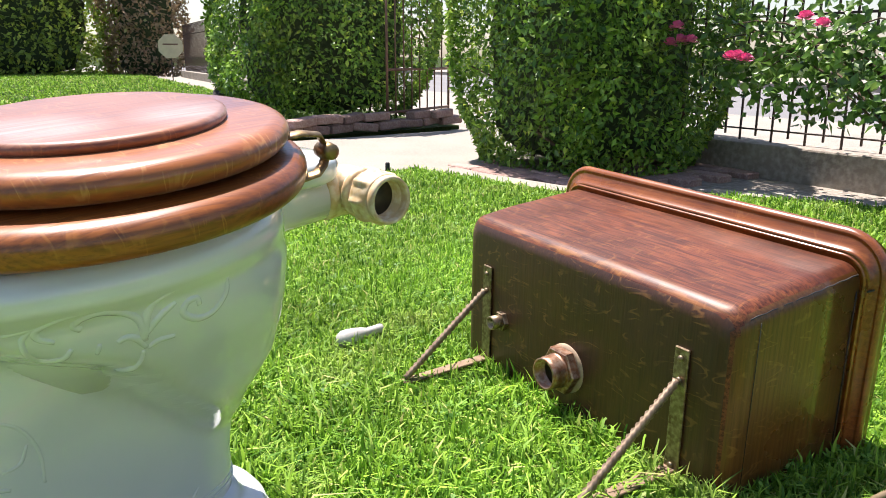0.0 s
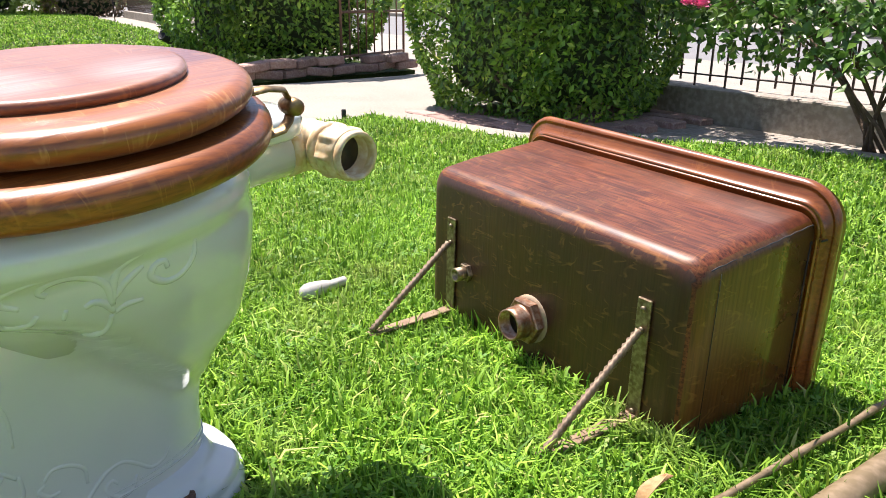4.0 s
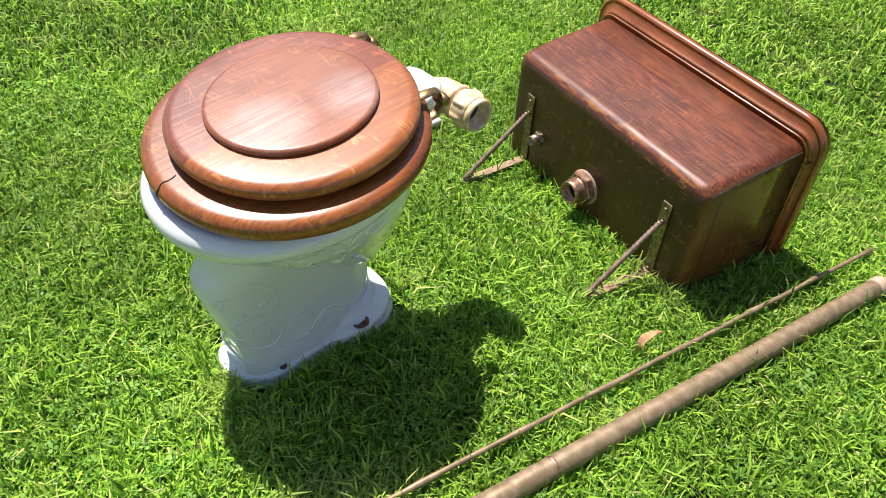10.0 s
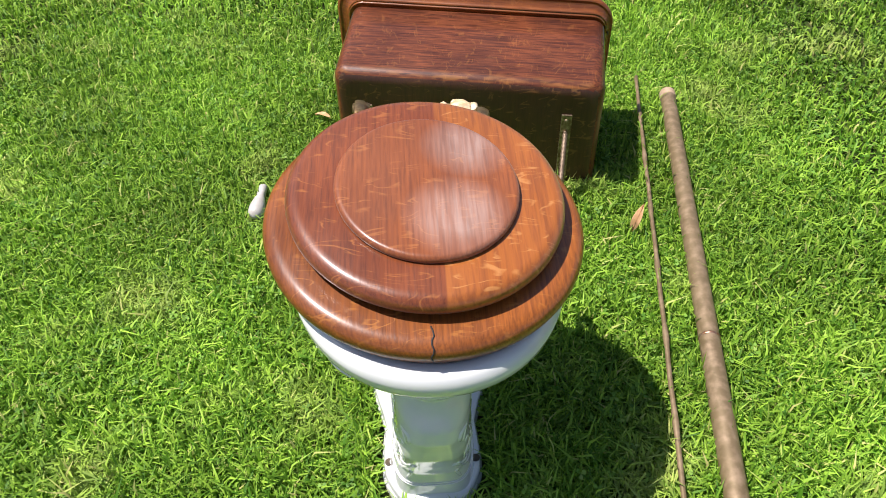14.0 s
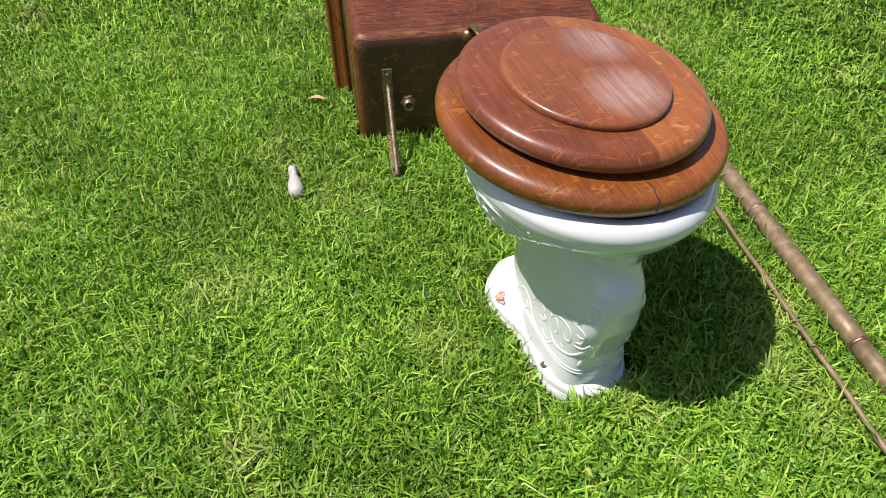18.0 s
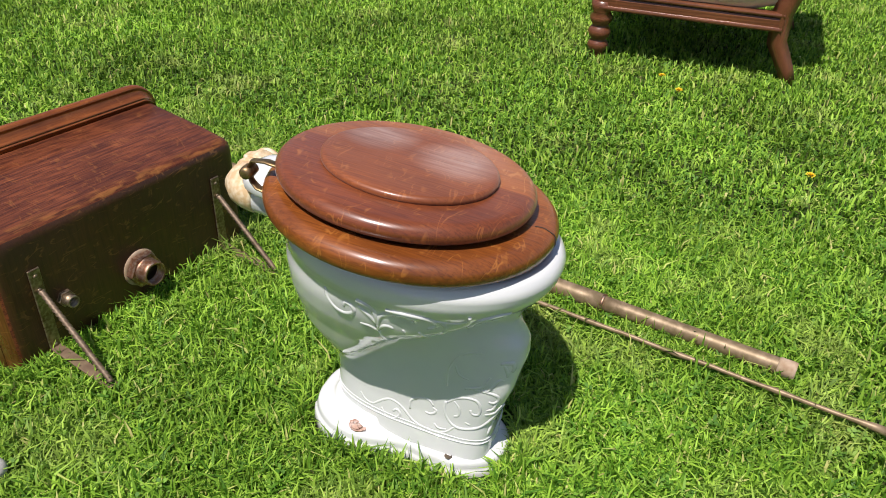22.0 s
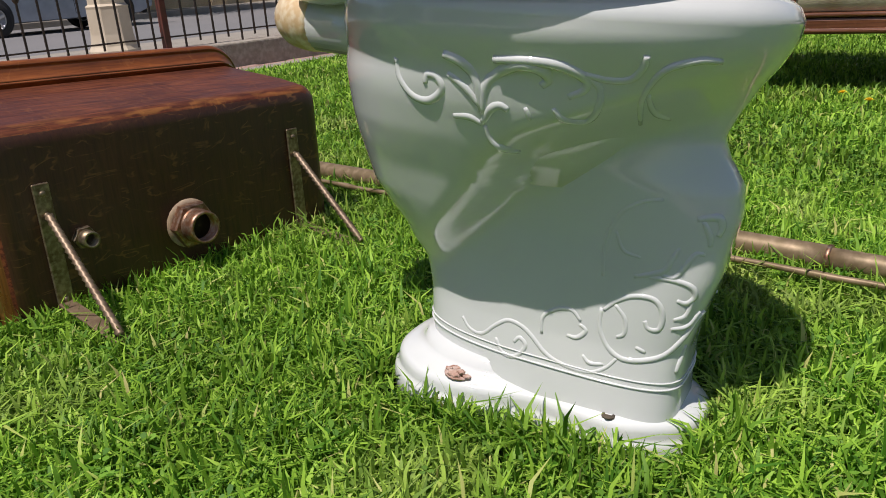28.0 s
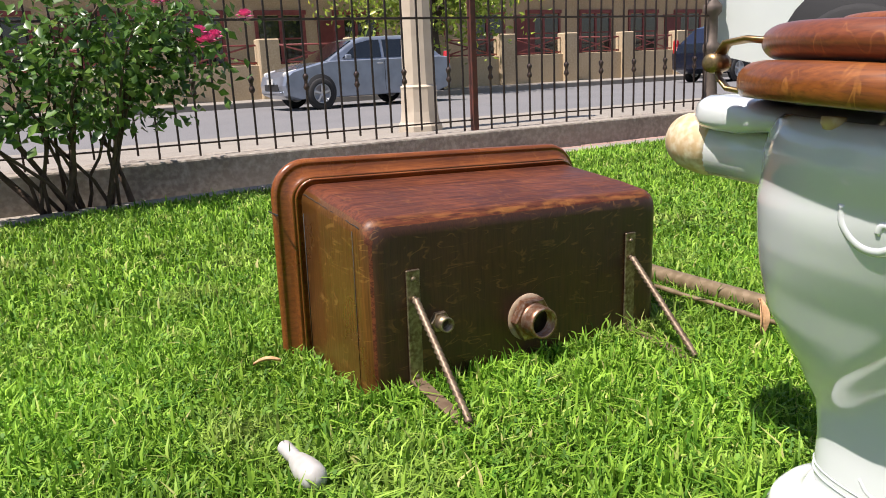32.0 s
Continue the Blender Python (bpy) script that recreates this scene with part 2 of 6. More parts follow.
E_S, E_N = Vector((0.9860, -0.1668, 0)), Vector((0.1668, 0.9860, 0))
STREET = Matrix(((0.9860, 0.1668, 0, 0), (-0.1668, 0.9860, 0, 0), (0, 0, 1, 0), (0, 0, 0, 1)))


def street(s, n, z=0.0):
    return E_S * s + E_N * n + Vector((0, 0, z))


def sm(x, a, b):
    t = max(0.0, min(1.0, (x - a) / (b - a)))
    return t * t * (3 - 2 * t)


def interp(x, table):
    for (x0, y0), (x1, y1) in zip(table, table[1:]):
        if x <= x1:
            return y0 + (y1 - y0) * max(0.0, (x - x0)) / (x1 - x0)
    return table[-1][1]
# ---- materials ----
M_GLAZE = mat("white_glaze", (0.69, 0.71, 0.69), 0.07, coat=0.6, var=(0.63, 0.66, 0.64), scale=6, bump=0.02, bscale=25)
M_SEAT = wood("seat_oak", (0.080, 0.020, 0.006), (0.295, 0.088, 0.013), (0.50, 0.20, 0.04), rough=0.42, coat=0.5, sheen=0.0, axis=1, flecks=0.4, rings=0.2)
M_LID = wood("lid_oak", (0.085, 0.020, 0.007), (0.245, 0.062, 0.014), (0.46, 0.17, 0.04), rough=0.42, coat=0.6, sheen=0.08, axis=1, flecks=0.4, rings=0.2, board=0.014)
M_PANEL = wood("panel_oak", (0.10, 0.025, 0.009), (0.275, 0.078, 0.019), (0.42, 0.16, 0.045), rough=0.46, coat=0.4, sheen=0.12, streak=0.32, axis=1, haze=0.42, rings=0.2)
M_TANK = wood("tank_oak", (0.048, 0.013, 0.008), (0.21, 0.060, 0.022), (0.60, 0.25, 0.06), rough=0.45, axis=0, flecks=0.12, rings=0.15, grain=1.1, coat=0.2, polish=0.42, spec=0.22, streak=0.8, worn=(0.006, 0.262))
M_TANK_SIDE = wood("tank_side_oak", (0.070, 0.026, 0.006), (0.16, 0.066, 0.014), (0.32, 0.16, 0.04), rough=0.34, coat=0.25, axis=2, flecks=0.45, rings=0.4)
M_BRASS_OLD = mat("old_brass", (0.30, 0.20, 0.09), 0.42, 0.9, var=(0.14, 0.09, 0.05), scale=30, var2=(0.42, 0.30, 0.14), scale2=120, bump=0.05, bscale=200)
M_IRON = mat("bracket_iron", (0.26, 0.20, 0.13), 0.45, 0.85, var=(0.13, 0.08, 0.05), scale=45, var2=(0.40, 0.33, 0.22), scale2=150, bump=0.05, bscale=250)
M_COPPER = mat("dull_copper", (0.36, 0.17, 0.09), 0.45, 0.85, var=(0.20, 0.11, 0.07), scale=50, var2=(0.45, 0.34, 0.26), scale2=130, bump=0.06, bscale=220)
M_PIPE = mat("brown_brass_pipe", (0.225, 0.165, 0.088), 0.5, 0.35, var=(0.16, 0.115, 0.06), scale=14, var2=(0.32, 0.235, 0.145), scale2=60, bump=0.04, bscale=150)
M_CREAM = mat("aged_cream_plastic", (0.60, 0.43, 0.235), 0.5, var=(0.50, 0.34, 0.17), scale=25, var2=(0.74, 0.66, 0.48), scale2=90, bump=0.06, bscale=120)
M_BLACK = mat("black_rubber", (0.02, 0.02, 0.02), 0.7, bump=0.03)
M_PORCELAIN = mat("handle_porcelain", (0.50, 0.49, 0.46), 0.35, var=(0.42, 0.40, 0.36), scale=60)
M_SOIL = mat("lawn_soil", (0.018, 0.036, 0.007), 1.0, var=(0.028, 0.055, 0.011), scale=5, var2=(0.055, 0.060, 0.022), scale2=60, bump=0.5, bscale=45)
M_CONC = mat("pale_concrete", (0.28, 0.25, 0.205), 0.9, var=(0.22, 0.195, 0.16), scale=2.5, var2=(0.34, 0.31, 0.26), scale2=90, bump=0.15, bscale=160)
M_WALL = mat("kerb_wall_concrete", (0.30, 0.26, 0.21), 0.92, var=(0.20, 0.17, 0.14), scale=3, var2=(0.40, 0.36, 0.30), scale2=35, bump=0.35, bscale=70)
M_BRICK = mat("pink_brick", (0.36, 0.215, 0.175), 0.9, var=(0.27, 0.16, 0.13), scale=12, var2=(0.44, 0.32, 0.27), scale2=90, bump=0.25, bscale=120, rand=0.22)
M_ROAD = mat("street_asphalt", (0.17, 0.165, 0.165), 0.92, var=(0.14, 0.14, 0.14), scale=0.6, var2=(0.21, 0.205, 0.20), scale2=60, bump=0.2, bscale=120)
M_FENCE = mat("fence_iron", (0.05, 0.035, 0.03), 0.55, 0.4, var=(0.09, 0.055, 0.04), scale=30, bump=0.08, bscale=90)
M_RED_POST = mat("rusty_red_post", (0.16, 0.045, 0.03), 0.65, 0.2, var=(0.10, 0.04, 0.03), scale=20, bump=0.1, bscale=80)
M_SOIL.node_tree.nodes["Principled BSDF"].inputs["Specular IOR Level"].default_value = 0.08
GRASS_NEAR, GRASS_MID = 400000, 400000
def grass_material(name, dark, light, dry, through_light=0.24):
    m = bpy.data.materials.new(name)
    m.use_nodes = True
    t = m.node_tree
    L = t.links.new
    b = t.nodes["Principled BSDF"]
    geo = t.nodes.new("ShaderNodeNewGeometry")
    ramp = t.nodes.new("ShaderNodeValToRGB")
    ramp.color_ramp.elements[0].color = (*dark, 1)
    ramp.color_ramp.elements[1].color = (*dry, 1)
    ramp.color_ramp.elements[1].position = 1.0
    e = ramp.color_ramp.elements.new(0.93)
    e.color = (*light, 1)
    e = ramp.color_ramp.elements.new(0.45)
    e.color = (*(0.6 * a + 0.4 * b_ for a, b_ in zip(dark, light)), 1)
    L(geo.outputs["Random Per Island"], ramp.inputs[0])
    n = t.nodes.new("ShaderNodeTexNoise")
    n.inputs["Scale"].default_value = 2.2
    n.inputs["Detail"].default_value = 4
    L(geo.outputs["Position"], n.inputs["Vector"])
    mr = t.nodes.new("ShaderNodeMapRange")
    mr.inputs[1].default_value, mr.inputs[2].default_value, mr.inputs[3].default_value, mr.inputs[4].default_value = 0.3, 0.7, 0.7, 1.3
    L(n.outputs[0], mr.inputs[0])
    hs = t.nodes.new("ShaderNodeHueSaturation")
    L(mr.outputs[0], hs.inputs["Value"])
    L(ramp.outputs[0], hs.inputs["Color"])
    n2 = t.nodes.new("ShaderNodeTexNoise")
    n2.inputs["Scale"].default_value = 4.5
    n2.inputs["Detail"].default_value = 3
    L(geo.outputs["Position"], n2.inputs["Vector"])
    m2 = t.nodes.new("ShaderNodeMapRange")
    m2.inputs[1].default_value, m2.inputs[2].default_value, m2.inputs[4].default_value = 0.55, 0.77, 0.42
    L(n2.outputs[0], m2.inputs[0])
    dr = t.nodes.new("ShaderNodeMix")
    dr.data_type = 'RGBA'
    L(m2.outputs[0], dr.inputs[0])
    L(hs.outputs[0], dr.inputs[6])
    dr.inputs[7].default_value = (*dry, 1)
    L(dr.outputs[2], b.inputs["Base Color"])
    b.inputs["Roughness"].default_value = 0.58
    b.inputs["Specular IOR Level"].default_value = 0.3
    tr = t.nodes.new("ShaderNodeBsdfTranslucent")
    L(dr.outputs[2], tr.inputs[0])
    mx = t.nodes.new("ShaderNodeMixShader")
    mx.inputs[0].default_value = through_light
    L(b.outputs[0], mx.inputs[1])
    L(tr.outputs[0], mx.inputs[2])
    L(mx.outputs[0], t.nodes["Material Output"].inputs[0])
    return m


# ---- ground, street, walls ----
def sheet(name, pts, z, material, label, cat_, kind="structure", thick=0.0):
    bm = bmesh.new()
    vs = [bm.verts.new((p[0], p[1], p[2] if z is None else z)) for p in pts]
    f = bm.faces.new(vs)
    if thick:
        r = bmesh.ops.extrude_face_region(bm, geom=[f])
        bmesh.ops.translate(bm, vec=(0, 0, -thick), verts=[v for v in r["geom"] if isinstance(v, bmesh.types.BMVert)])
    ob = new(name, from_bm(name, bm, material))
    return tagged(ob, label, cat_, kind=kind)


KERB_N, ROAD_Z = 8.2, -0.25
sheet("ground", [(-400, -400), (400, -400), (400, 400), (-400, 400)], -0.45, M_SOIL, "dry bare earth stretching away round the yard", "ground")
# the lawn's far edge swings along a concrete strip
EDGE = [(-2.45, 1.86), (-1.55, 2.02), (-1.20, 2.46), (-0.88, 2.74), (-0.4, 2.87), (0.1, 2.92), (0.7, 2.95), (2.0, 2.97), (4.6, 2.98)]
EDGE_W = [street(a_, b_) for a_, b_ in EDGE]
LAWN = [(-2.05, -3.6), (4.0, -3.6), (4.0, 2.0)] + [(p.x, p.y) for p in reversed(EDGE_W)]
sheet("lawn", LAWN, 0.0, M_SOIL, "trimmed green lawn soil under the grass", "lawn", thick=0.3)
sheet("lawn_far", [(-4.65, -6), (-4.65, 2.6), (-5.6, 3.3), (-7.5, 4.1), (-11.2, 5.5), (-13.4, 6.05), (-19.7, 7.9), (-26, 9.2), (-26, -6)], 0.0, M_SOIL, "second green lawn across the walkway", "lawn", thick=0.3)
sheet("walkway", [(-4.65, -6), (-2.05, -6)] + [(EDGE_W[0].x, EDGE_W[0].y), tuple(street(-2.5, 3.6))[:2], tuple(street(-4.15, 3.6))[:2], tuple(street(-4.0, 1.5))[:2], (-4.65, 2.3)], -0.012, M_CONC, "pale concrete walkway with cracks, leading to the gate", "walkway", thick=0.3)
sheet("driveway", [(4.0, -8), (9.0, -8), (9.0, 1.6), (4.0, 2.3)], -0.01, M_CONC, "pale concrete driveway beside the lawn", "driveway", thick=0.3)

sheet("patio", [(-2.05, -8), (4.0, -8), (4.0, -3.6), (-2.05, -3.6)], -0.011, M_CONC, "plain concrete yard behind the lawn", "patio", thick=0.3)


sheet("planter_soil", [tuple(street(*p))[:2] for p in ((-4.22, 1.55), (-4.62, 3.60), (-8.5, 3.9), (-8.5, 2.0), (-5.2, 1.3))], -0.03, M_SOIL, "dark planter soil under the hedge", "soil", thick=0.25)
sheet("path_far", [tuple(street(*p))[:2] for p in ((-8, 3.30), (-12, 3.60), (-14.2, 3.75), (-20.7, 4.5), (-20.7, 5.5), (-14, 4.6), (-8, 3.95))], -0.02, M_CONC, "narrow pale path beside the far lawn", "path", thick=0.2)


def pavement_strip():
    for k, ((a, b), (c, d)) in enumerate(zip(EDGE, EDGE[1:])):
        e = Vector((c - a, d - b, 0)).normalized()
        w = Vector((-e.y, e.x, 0)) * 0.125
        q = [street(a, b), street(c, d), street(c + w.x, d + w.y), street(a + w.x, b + w.y)]
        sheet("lawn_edging", [(p.x, p.y) for p in q], 0.010 + 0.0015 * (k % 2), M_CONC, "narrow pale concrete edging strip beside the lawn", "edging", thick=0.2)
    sheet("brick_paving", [tuple(street(*p))[:2] for p in ((-2.45, 2.0), (-1.6, 2.12), (-1.1, 2.66), (0.7, 2.98), (4.6, 3.0), (4.6, 3.32), (-2.45, 3.32))], -0.034, M_WALL, "rough earth and mortar bed of the pink brick paving", "paving", thick=0.2)


pavement_strip()
# low kerb wall that carries the fence
wall = new("wall_north", box("wall_north", (6.5, 0.22, 0.56), M_WALL, 0.010, 2))
wall.matrix_basis = STREET @ pose(0.70, 3.40, -0.150)
tagged(wall, "low weathered grey concrete kerb wall under the iron fence", "wall", kind="structure")
sheet("pavement", [street(-60, 3.5, -0.06), street(60, 3.5, -0.06), street(60, KERB_N, -0.16), street(-60, KERB_N, -0.16)], None, M_CONC, "pale concrete public pavement sloping to the street", "pavement", thick=0.2)
kerb = new("kerb", box("kerb", (120, 0.16, 0.3), M_CONC, 0.02, 2))
kerb.matrix_basis = STREET @ pose(0, KERB_N + 0.08, -0.315)
tagged(kerb, "pale concrete kerb along the street", "kerb", kind="structure")
sheet("road", [tuple(street(*p))[:2] for p in ((-60, KERB_N + 0.1), (80, KERB_N + 0.1), (80, 18.2), (-60, 18.2))], ROAD_Z, M_ROAD, "grey asphalt street in the sun", "road", thick=0.05)
kerb2 = new("kerb", box("kerb", (140, 0.2, 0.3), M_CONC, 0.02, 2))
kerb2.matrix_basis = STREET @ pose(10, 18.2, -0.26)
tagged(kerb2, "pale concrete kerb on the far side of the street", "kerb", kind="structure")
sheet("pavement_far", [tuple(street(*p))[:2] for p in ((-60, 18.3), (80, 18.3), (80, 24.0), (-60, 24.0))], -0.13, M_CONC, "pale far pavement before the row of houses", "pavement", thick=0.05)
# ---- the toilet ----
LEAN_Y = 0.075  # the whole toilet stands a little tipped on the soft lawn


def zd(y):
    return interp(y, ((-0.12, 0.345), (-0.04, 0.322), (0.06, 0.28), (0.17, 0.165), (0.28, 0.10)))


FRONT = ((0.0, -0.058), (0.06, -0.0585), (0.10, -0.0615), (0.136, -0.072), (0.17, -0.083), (0.20, -0.0885), (0.225, -0.0945), (0.25, -0.0930), (0.272, -0.080), (0.29, -0.0745), (0.31, -0.084), (0.335, -0.0995), (0.350, -0.1115), (0.362, -0.1185), (0.372, -0.1235), (0.386, -0.1265), (0.396, -0.122))
BACK = ((0.0, 0.205), (0.064, 0.2135), (0.10, 0.2135), (0.136, 0.218), (0.175, 0.236), (0.22, 0.266), (0.266, 0.275), (0.33, 0.280), (0.375, 0.274), (0.396, 0.266))
BOWL_W = ((0.0, 0.060), (0.10, 0.066), (0.17, 0.088), (0.20, 0.103), (0.25, 0.122), (0.29, 0.141), (0.32, 0.153), (0.335, 0.157), (0.347, 0.159), (0.357, 0.166), (0.370, 0.173), (0.386, 0.173), (0.396, 0.165))
PED_W = ((0.0, 0.070), (0.05, 0.064), (0.10, 0.058), (0.20, 0.055), (0.30, 0.062), (0.40, 0.07))


def bowl_point(z, a):
    """A point of the bowl's skin at height z and angle a (0 = right, pi/2 = back)."""
    yf, yb = interp(z, FRONT) + LEAN_Y * z, interp(z, BACK) + LEAN_Y * z
    yc, ry = (yf + yb) / 2, (yb - yf) / 2
    c, s = math.cos(a), math.sin(a)
    e = interp(z, ((0.0, 0.48), (0.19, 0.50), (0.27, 0.80), (0.34, 0.97))) if s < 0 else interp(z, ((0.25, 0.86), (0.34, 0.97)))
    y = yc + ry * math.copysign(abs(s) ** e, s)
    k = sm(z - zd(y - LEAN_Y * z), -0.028, 0.022)
    w = interp(z, PED_W) * (1 - k) + interp(z, BOWL_W) * k
    return Vector((w * math.copysign(abs(c) ** e, c), y, z))


def bowl_side(y, z, side):
    """The skin's x at (y, z) on one side."""
    y += LEAN_Y * z
    lo, hi = -math.pi / 2, math.pi / 2
    for _ in range(24):
        mid = (lo + hi) / 2
        if bowl_point(z, mid).y < y:
            lo = mid
        else:
            hi = mid
    p = bowl_point(z, (lo + hi) / 2)
    return Vector((p.x * side, y, z))


def make_toilet():
    top = empty("toilet", Matrix.Translation((0, 0.05, 0)) @ pose(0, 0, 0, 4.5, 2.0, 0) @ Matrix.Translation((0, -0.05, 0)))
    tagged(top, "antique white porcelain toilet with embossed scrolls, standing on the lawn", "toilet")
    n = 96
    zs = [0.03 + 0.366 * i / 70 for i in range(71)]
    rings = [[bowl_point(z, 2 * math.pi * i / n) for i in range(n)] for z in zs]
    # rolled rim and the hollow inside
    for z, f in ((0.401, 0.965), (0.401, 0.90), (0.394, 0.84), (0.36, 0.78), (0.30, 0.62), (0.24, 0.40)):
        ref = [bowl_point(0.396, 2 * math.pi * i / n) for i in range(n)]
        rings.append([Vector((p.x * f, 0.11 + (p.y - 0.11) * f, z)) for p in ref])
    # the rim dips a little towards its right
    rings = [[Vector((p.x, p.y, p.z - p.x * 0.055 * sm(p.z, 0.33, 0.40))) for p in ring] for ring in rings]
    part("bowl", rings_mesh("bowl", rings, M_GLAZE), top)

    # waisted foot with a stepped edge
    def foot(u):
        a = 2 * math.pi * u
        c, s = math.cos(a), math.sin(a)
        y = 0.086 + 0.168 * math.copysign(abs(s) ** 0.8, s)
        w = interp(y, ((-0.09, 0.074), (-0.02, 0.086), (0.07, 0.073), (0.15, 0.098), (0.20, 0.104), (0.26, 0.098)))
        return Vector((w * math.copysign(abs(c) ** 0.72, c), y, 0))
    prof = [(1.0, -0.02), (1.005, 0.004), (1.0, 0.012), (0.985, 0.016), (0.965, 0.0175), (0.958, 0.0215), (0.955, 0.027), (0.94, 0.0315), (0.91, 0.034), (0.86, 0.0355), (0.80, 0.0375), (0.74, 0.040), (0.70, 0.044), (0.66, 0.055)]
    rings = [[Vector((p.x * f, 0.086 + (p.y - 0.086) * (1 - (1 - f) * 0.62), z)) for p in (foot(i / 96) for i in range(96))] for f, z in prof]
    part("foot", rings_mesh("foot", rings, M_GLAZE), top)
    # low discs for bolt holes: hole shade painted dark, the big ones rusty
    for x, y, big in ((0.066, 0.0, 0), (-0.066, 0.0, 0), (0.075, 0.154, 1), (-0.072, 0.152, 1)):
        r = 0.005 if not big else 0.0125
        me = lathe("bolt_hole", [(r * 1.25, 0.0), (r * 1.25, 0.0012), (r, 0.002), (r * 0.7, 0.0008)], (M_HOLE if x > 0 else M_RUST) if big else M_HOLLOW_SHADE, 16)
        part("bolt_hole", me, top, "rust-stained disc standing in for a bolt hole" if big else "disc coloured dark for the shade in an empty bolt hole", pose(x, y, 0.0362 if big else (0.0368 if x > 0 else 0.0352)))
    rng = random.Random(4)
    bm = bmesh.new()
    for k in range(9):
        r = bmesh.ops.create_icosphere(bm, subdivisions=1, radius=rng.uniform(0.003, 0.008))
        bmesh.ops.translate(bm, verts=r["verts"], vec=(-0.072 + rng.uniform(-0.010, 0.010), 0.150 + rng.uniform(-0.013, 0.013), 0.037 + rng.uniform(0, 0.005) + (0.010 if k == 0 else 0)))
        bmesh.ops.scale(bm, verts=r["verts"], vec=(1.0, 1.25, 0.55), space=Matrix.Translation((0.072, -0.150, -0.037)))
    part("bolt_stub", from_bm("bolt_stub", bm, M_RUST), top, "crumbling rusty bolt stub")

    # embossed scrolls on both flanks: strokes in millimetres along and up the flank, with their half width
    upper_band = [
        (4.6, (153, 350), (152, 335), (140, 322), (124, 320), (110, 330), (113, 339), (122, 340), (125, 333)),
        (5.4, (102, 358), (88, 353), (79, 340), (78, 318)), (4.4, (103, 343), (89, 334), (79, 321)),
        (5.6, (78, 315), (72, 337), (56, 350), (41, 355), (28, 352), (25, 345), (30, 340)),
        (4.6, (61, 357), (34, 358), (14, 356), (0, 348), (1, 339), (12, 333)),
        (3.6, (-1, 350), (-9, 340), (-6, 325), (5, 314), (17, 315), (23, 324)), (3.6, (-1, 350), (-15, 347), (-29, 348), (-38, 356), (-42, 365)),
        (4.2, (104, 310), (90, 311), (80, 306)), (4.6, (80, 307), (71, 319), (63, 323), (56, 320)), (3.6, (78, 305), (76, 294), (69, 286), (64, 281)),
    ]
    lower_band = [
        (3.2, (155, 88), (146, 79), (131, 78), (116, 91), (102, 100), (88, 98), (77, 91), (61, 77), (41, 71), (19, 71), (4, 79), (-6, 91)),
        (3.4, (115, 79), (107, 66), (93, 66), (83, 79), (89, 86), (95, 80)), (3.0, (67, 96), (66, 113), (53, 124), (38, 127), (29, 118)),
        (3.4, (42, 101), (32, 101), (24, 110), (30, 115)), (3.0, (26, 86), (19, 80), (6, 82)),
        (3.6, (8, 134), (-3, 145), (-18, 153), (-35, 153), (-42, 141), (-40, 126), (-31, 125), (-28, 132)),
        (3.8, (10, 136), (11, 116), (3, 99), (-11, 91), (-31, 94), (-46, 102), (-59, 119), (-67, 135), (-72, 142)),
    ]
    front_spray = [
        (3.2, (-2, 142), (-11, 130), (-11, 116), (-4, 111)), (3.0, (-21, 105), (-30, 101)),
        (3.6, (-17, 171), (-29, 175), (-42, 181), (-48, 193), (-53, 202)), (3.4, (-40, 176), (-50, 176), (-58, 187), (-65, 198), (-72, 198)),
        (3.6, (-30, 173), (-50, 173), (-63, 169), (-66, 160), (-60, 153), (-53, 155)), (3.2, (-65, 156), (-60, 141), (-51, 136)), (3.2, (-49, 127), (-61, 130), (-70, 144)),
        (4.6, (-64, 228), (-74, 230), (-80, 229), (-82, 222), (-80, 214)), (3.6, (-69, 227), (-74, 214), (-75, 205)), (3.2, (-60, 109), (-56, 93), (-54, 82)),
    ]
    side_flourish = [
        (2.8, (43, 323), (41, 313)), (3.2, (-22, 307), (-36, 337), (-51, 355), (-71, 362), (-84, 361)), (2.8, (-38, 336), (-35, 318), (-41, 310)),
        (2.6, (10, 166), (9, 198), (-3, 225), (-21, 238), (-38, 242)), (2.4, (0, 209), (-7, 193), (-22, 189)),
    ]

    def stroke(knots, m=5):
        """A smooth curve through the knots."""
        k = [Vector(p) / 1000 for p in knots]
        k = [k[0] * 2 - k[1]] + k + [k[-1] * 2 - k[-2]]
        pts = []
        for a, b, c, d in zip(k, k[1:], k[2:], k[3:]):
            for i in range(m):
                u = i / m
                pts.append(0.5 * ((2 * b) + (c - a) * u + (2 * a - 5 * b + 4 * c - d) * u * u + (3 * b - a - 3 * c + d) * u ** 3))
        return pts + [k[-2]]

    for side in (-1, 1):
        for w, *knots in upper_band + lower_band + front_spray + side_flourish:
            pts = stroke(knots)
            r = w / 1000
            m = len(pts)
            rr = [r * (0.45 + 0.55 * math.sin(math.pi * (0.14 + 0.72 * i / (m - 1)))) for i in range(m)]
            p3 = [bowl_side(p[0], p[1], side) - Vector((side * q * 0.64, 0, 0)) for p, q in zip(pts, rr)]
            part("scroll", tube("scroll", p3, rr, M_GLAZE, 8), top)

    # two fine beads round the pedestal above the foot
    for z, r in ((0.066, 0.0010), (0.0725, 0.0007)):
        ring = [bowl_point(z, 2 * math.pi * i / 96) for i in range(97)]
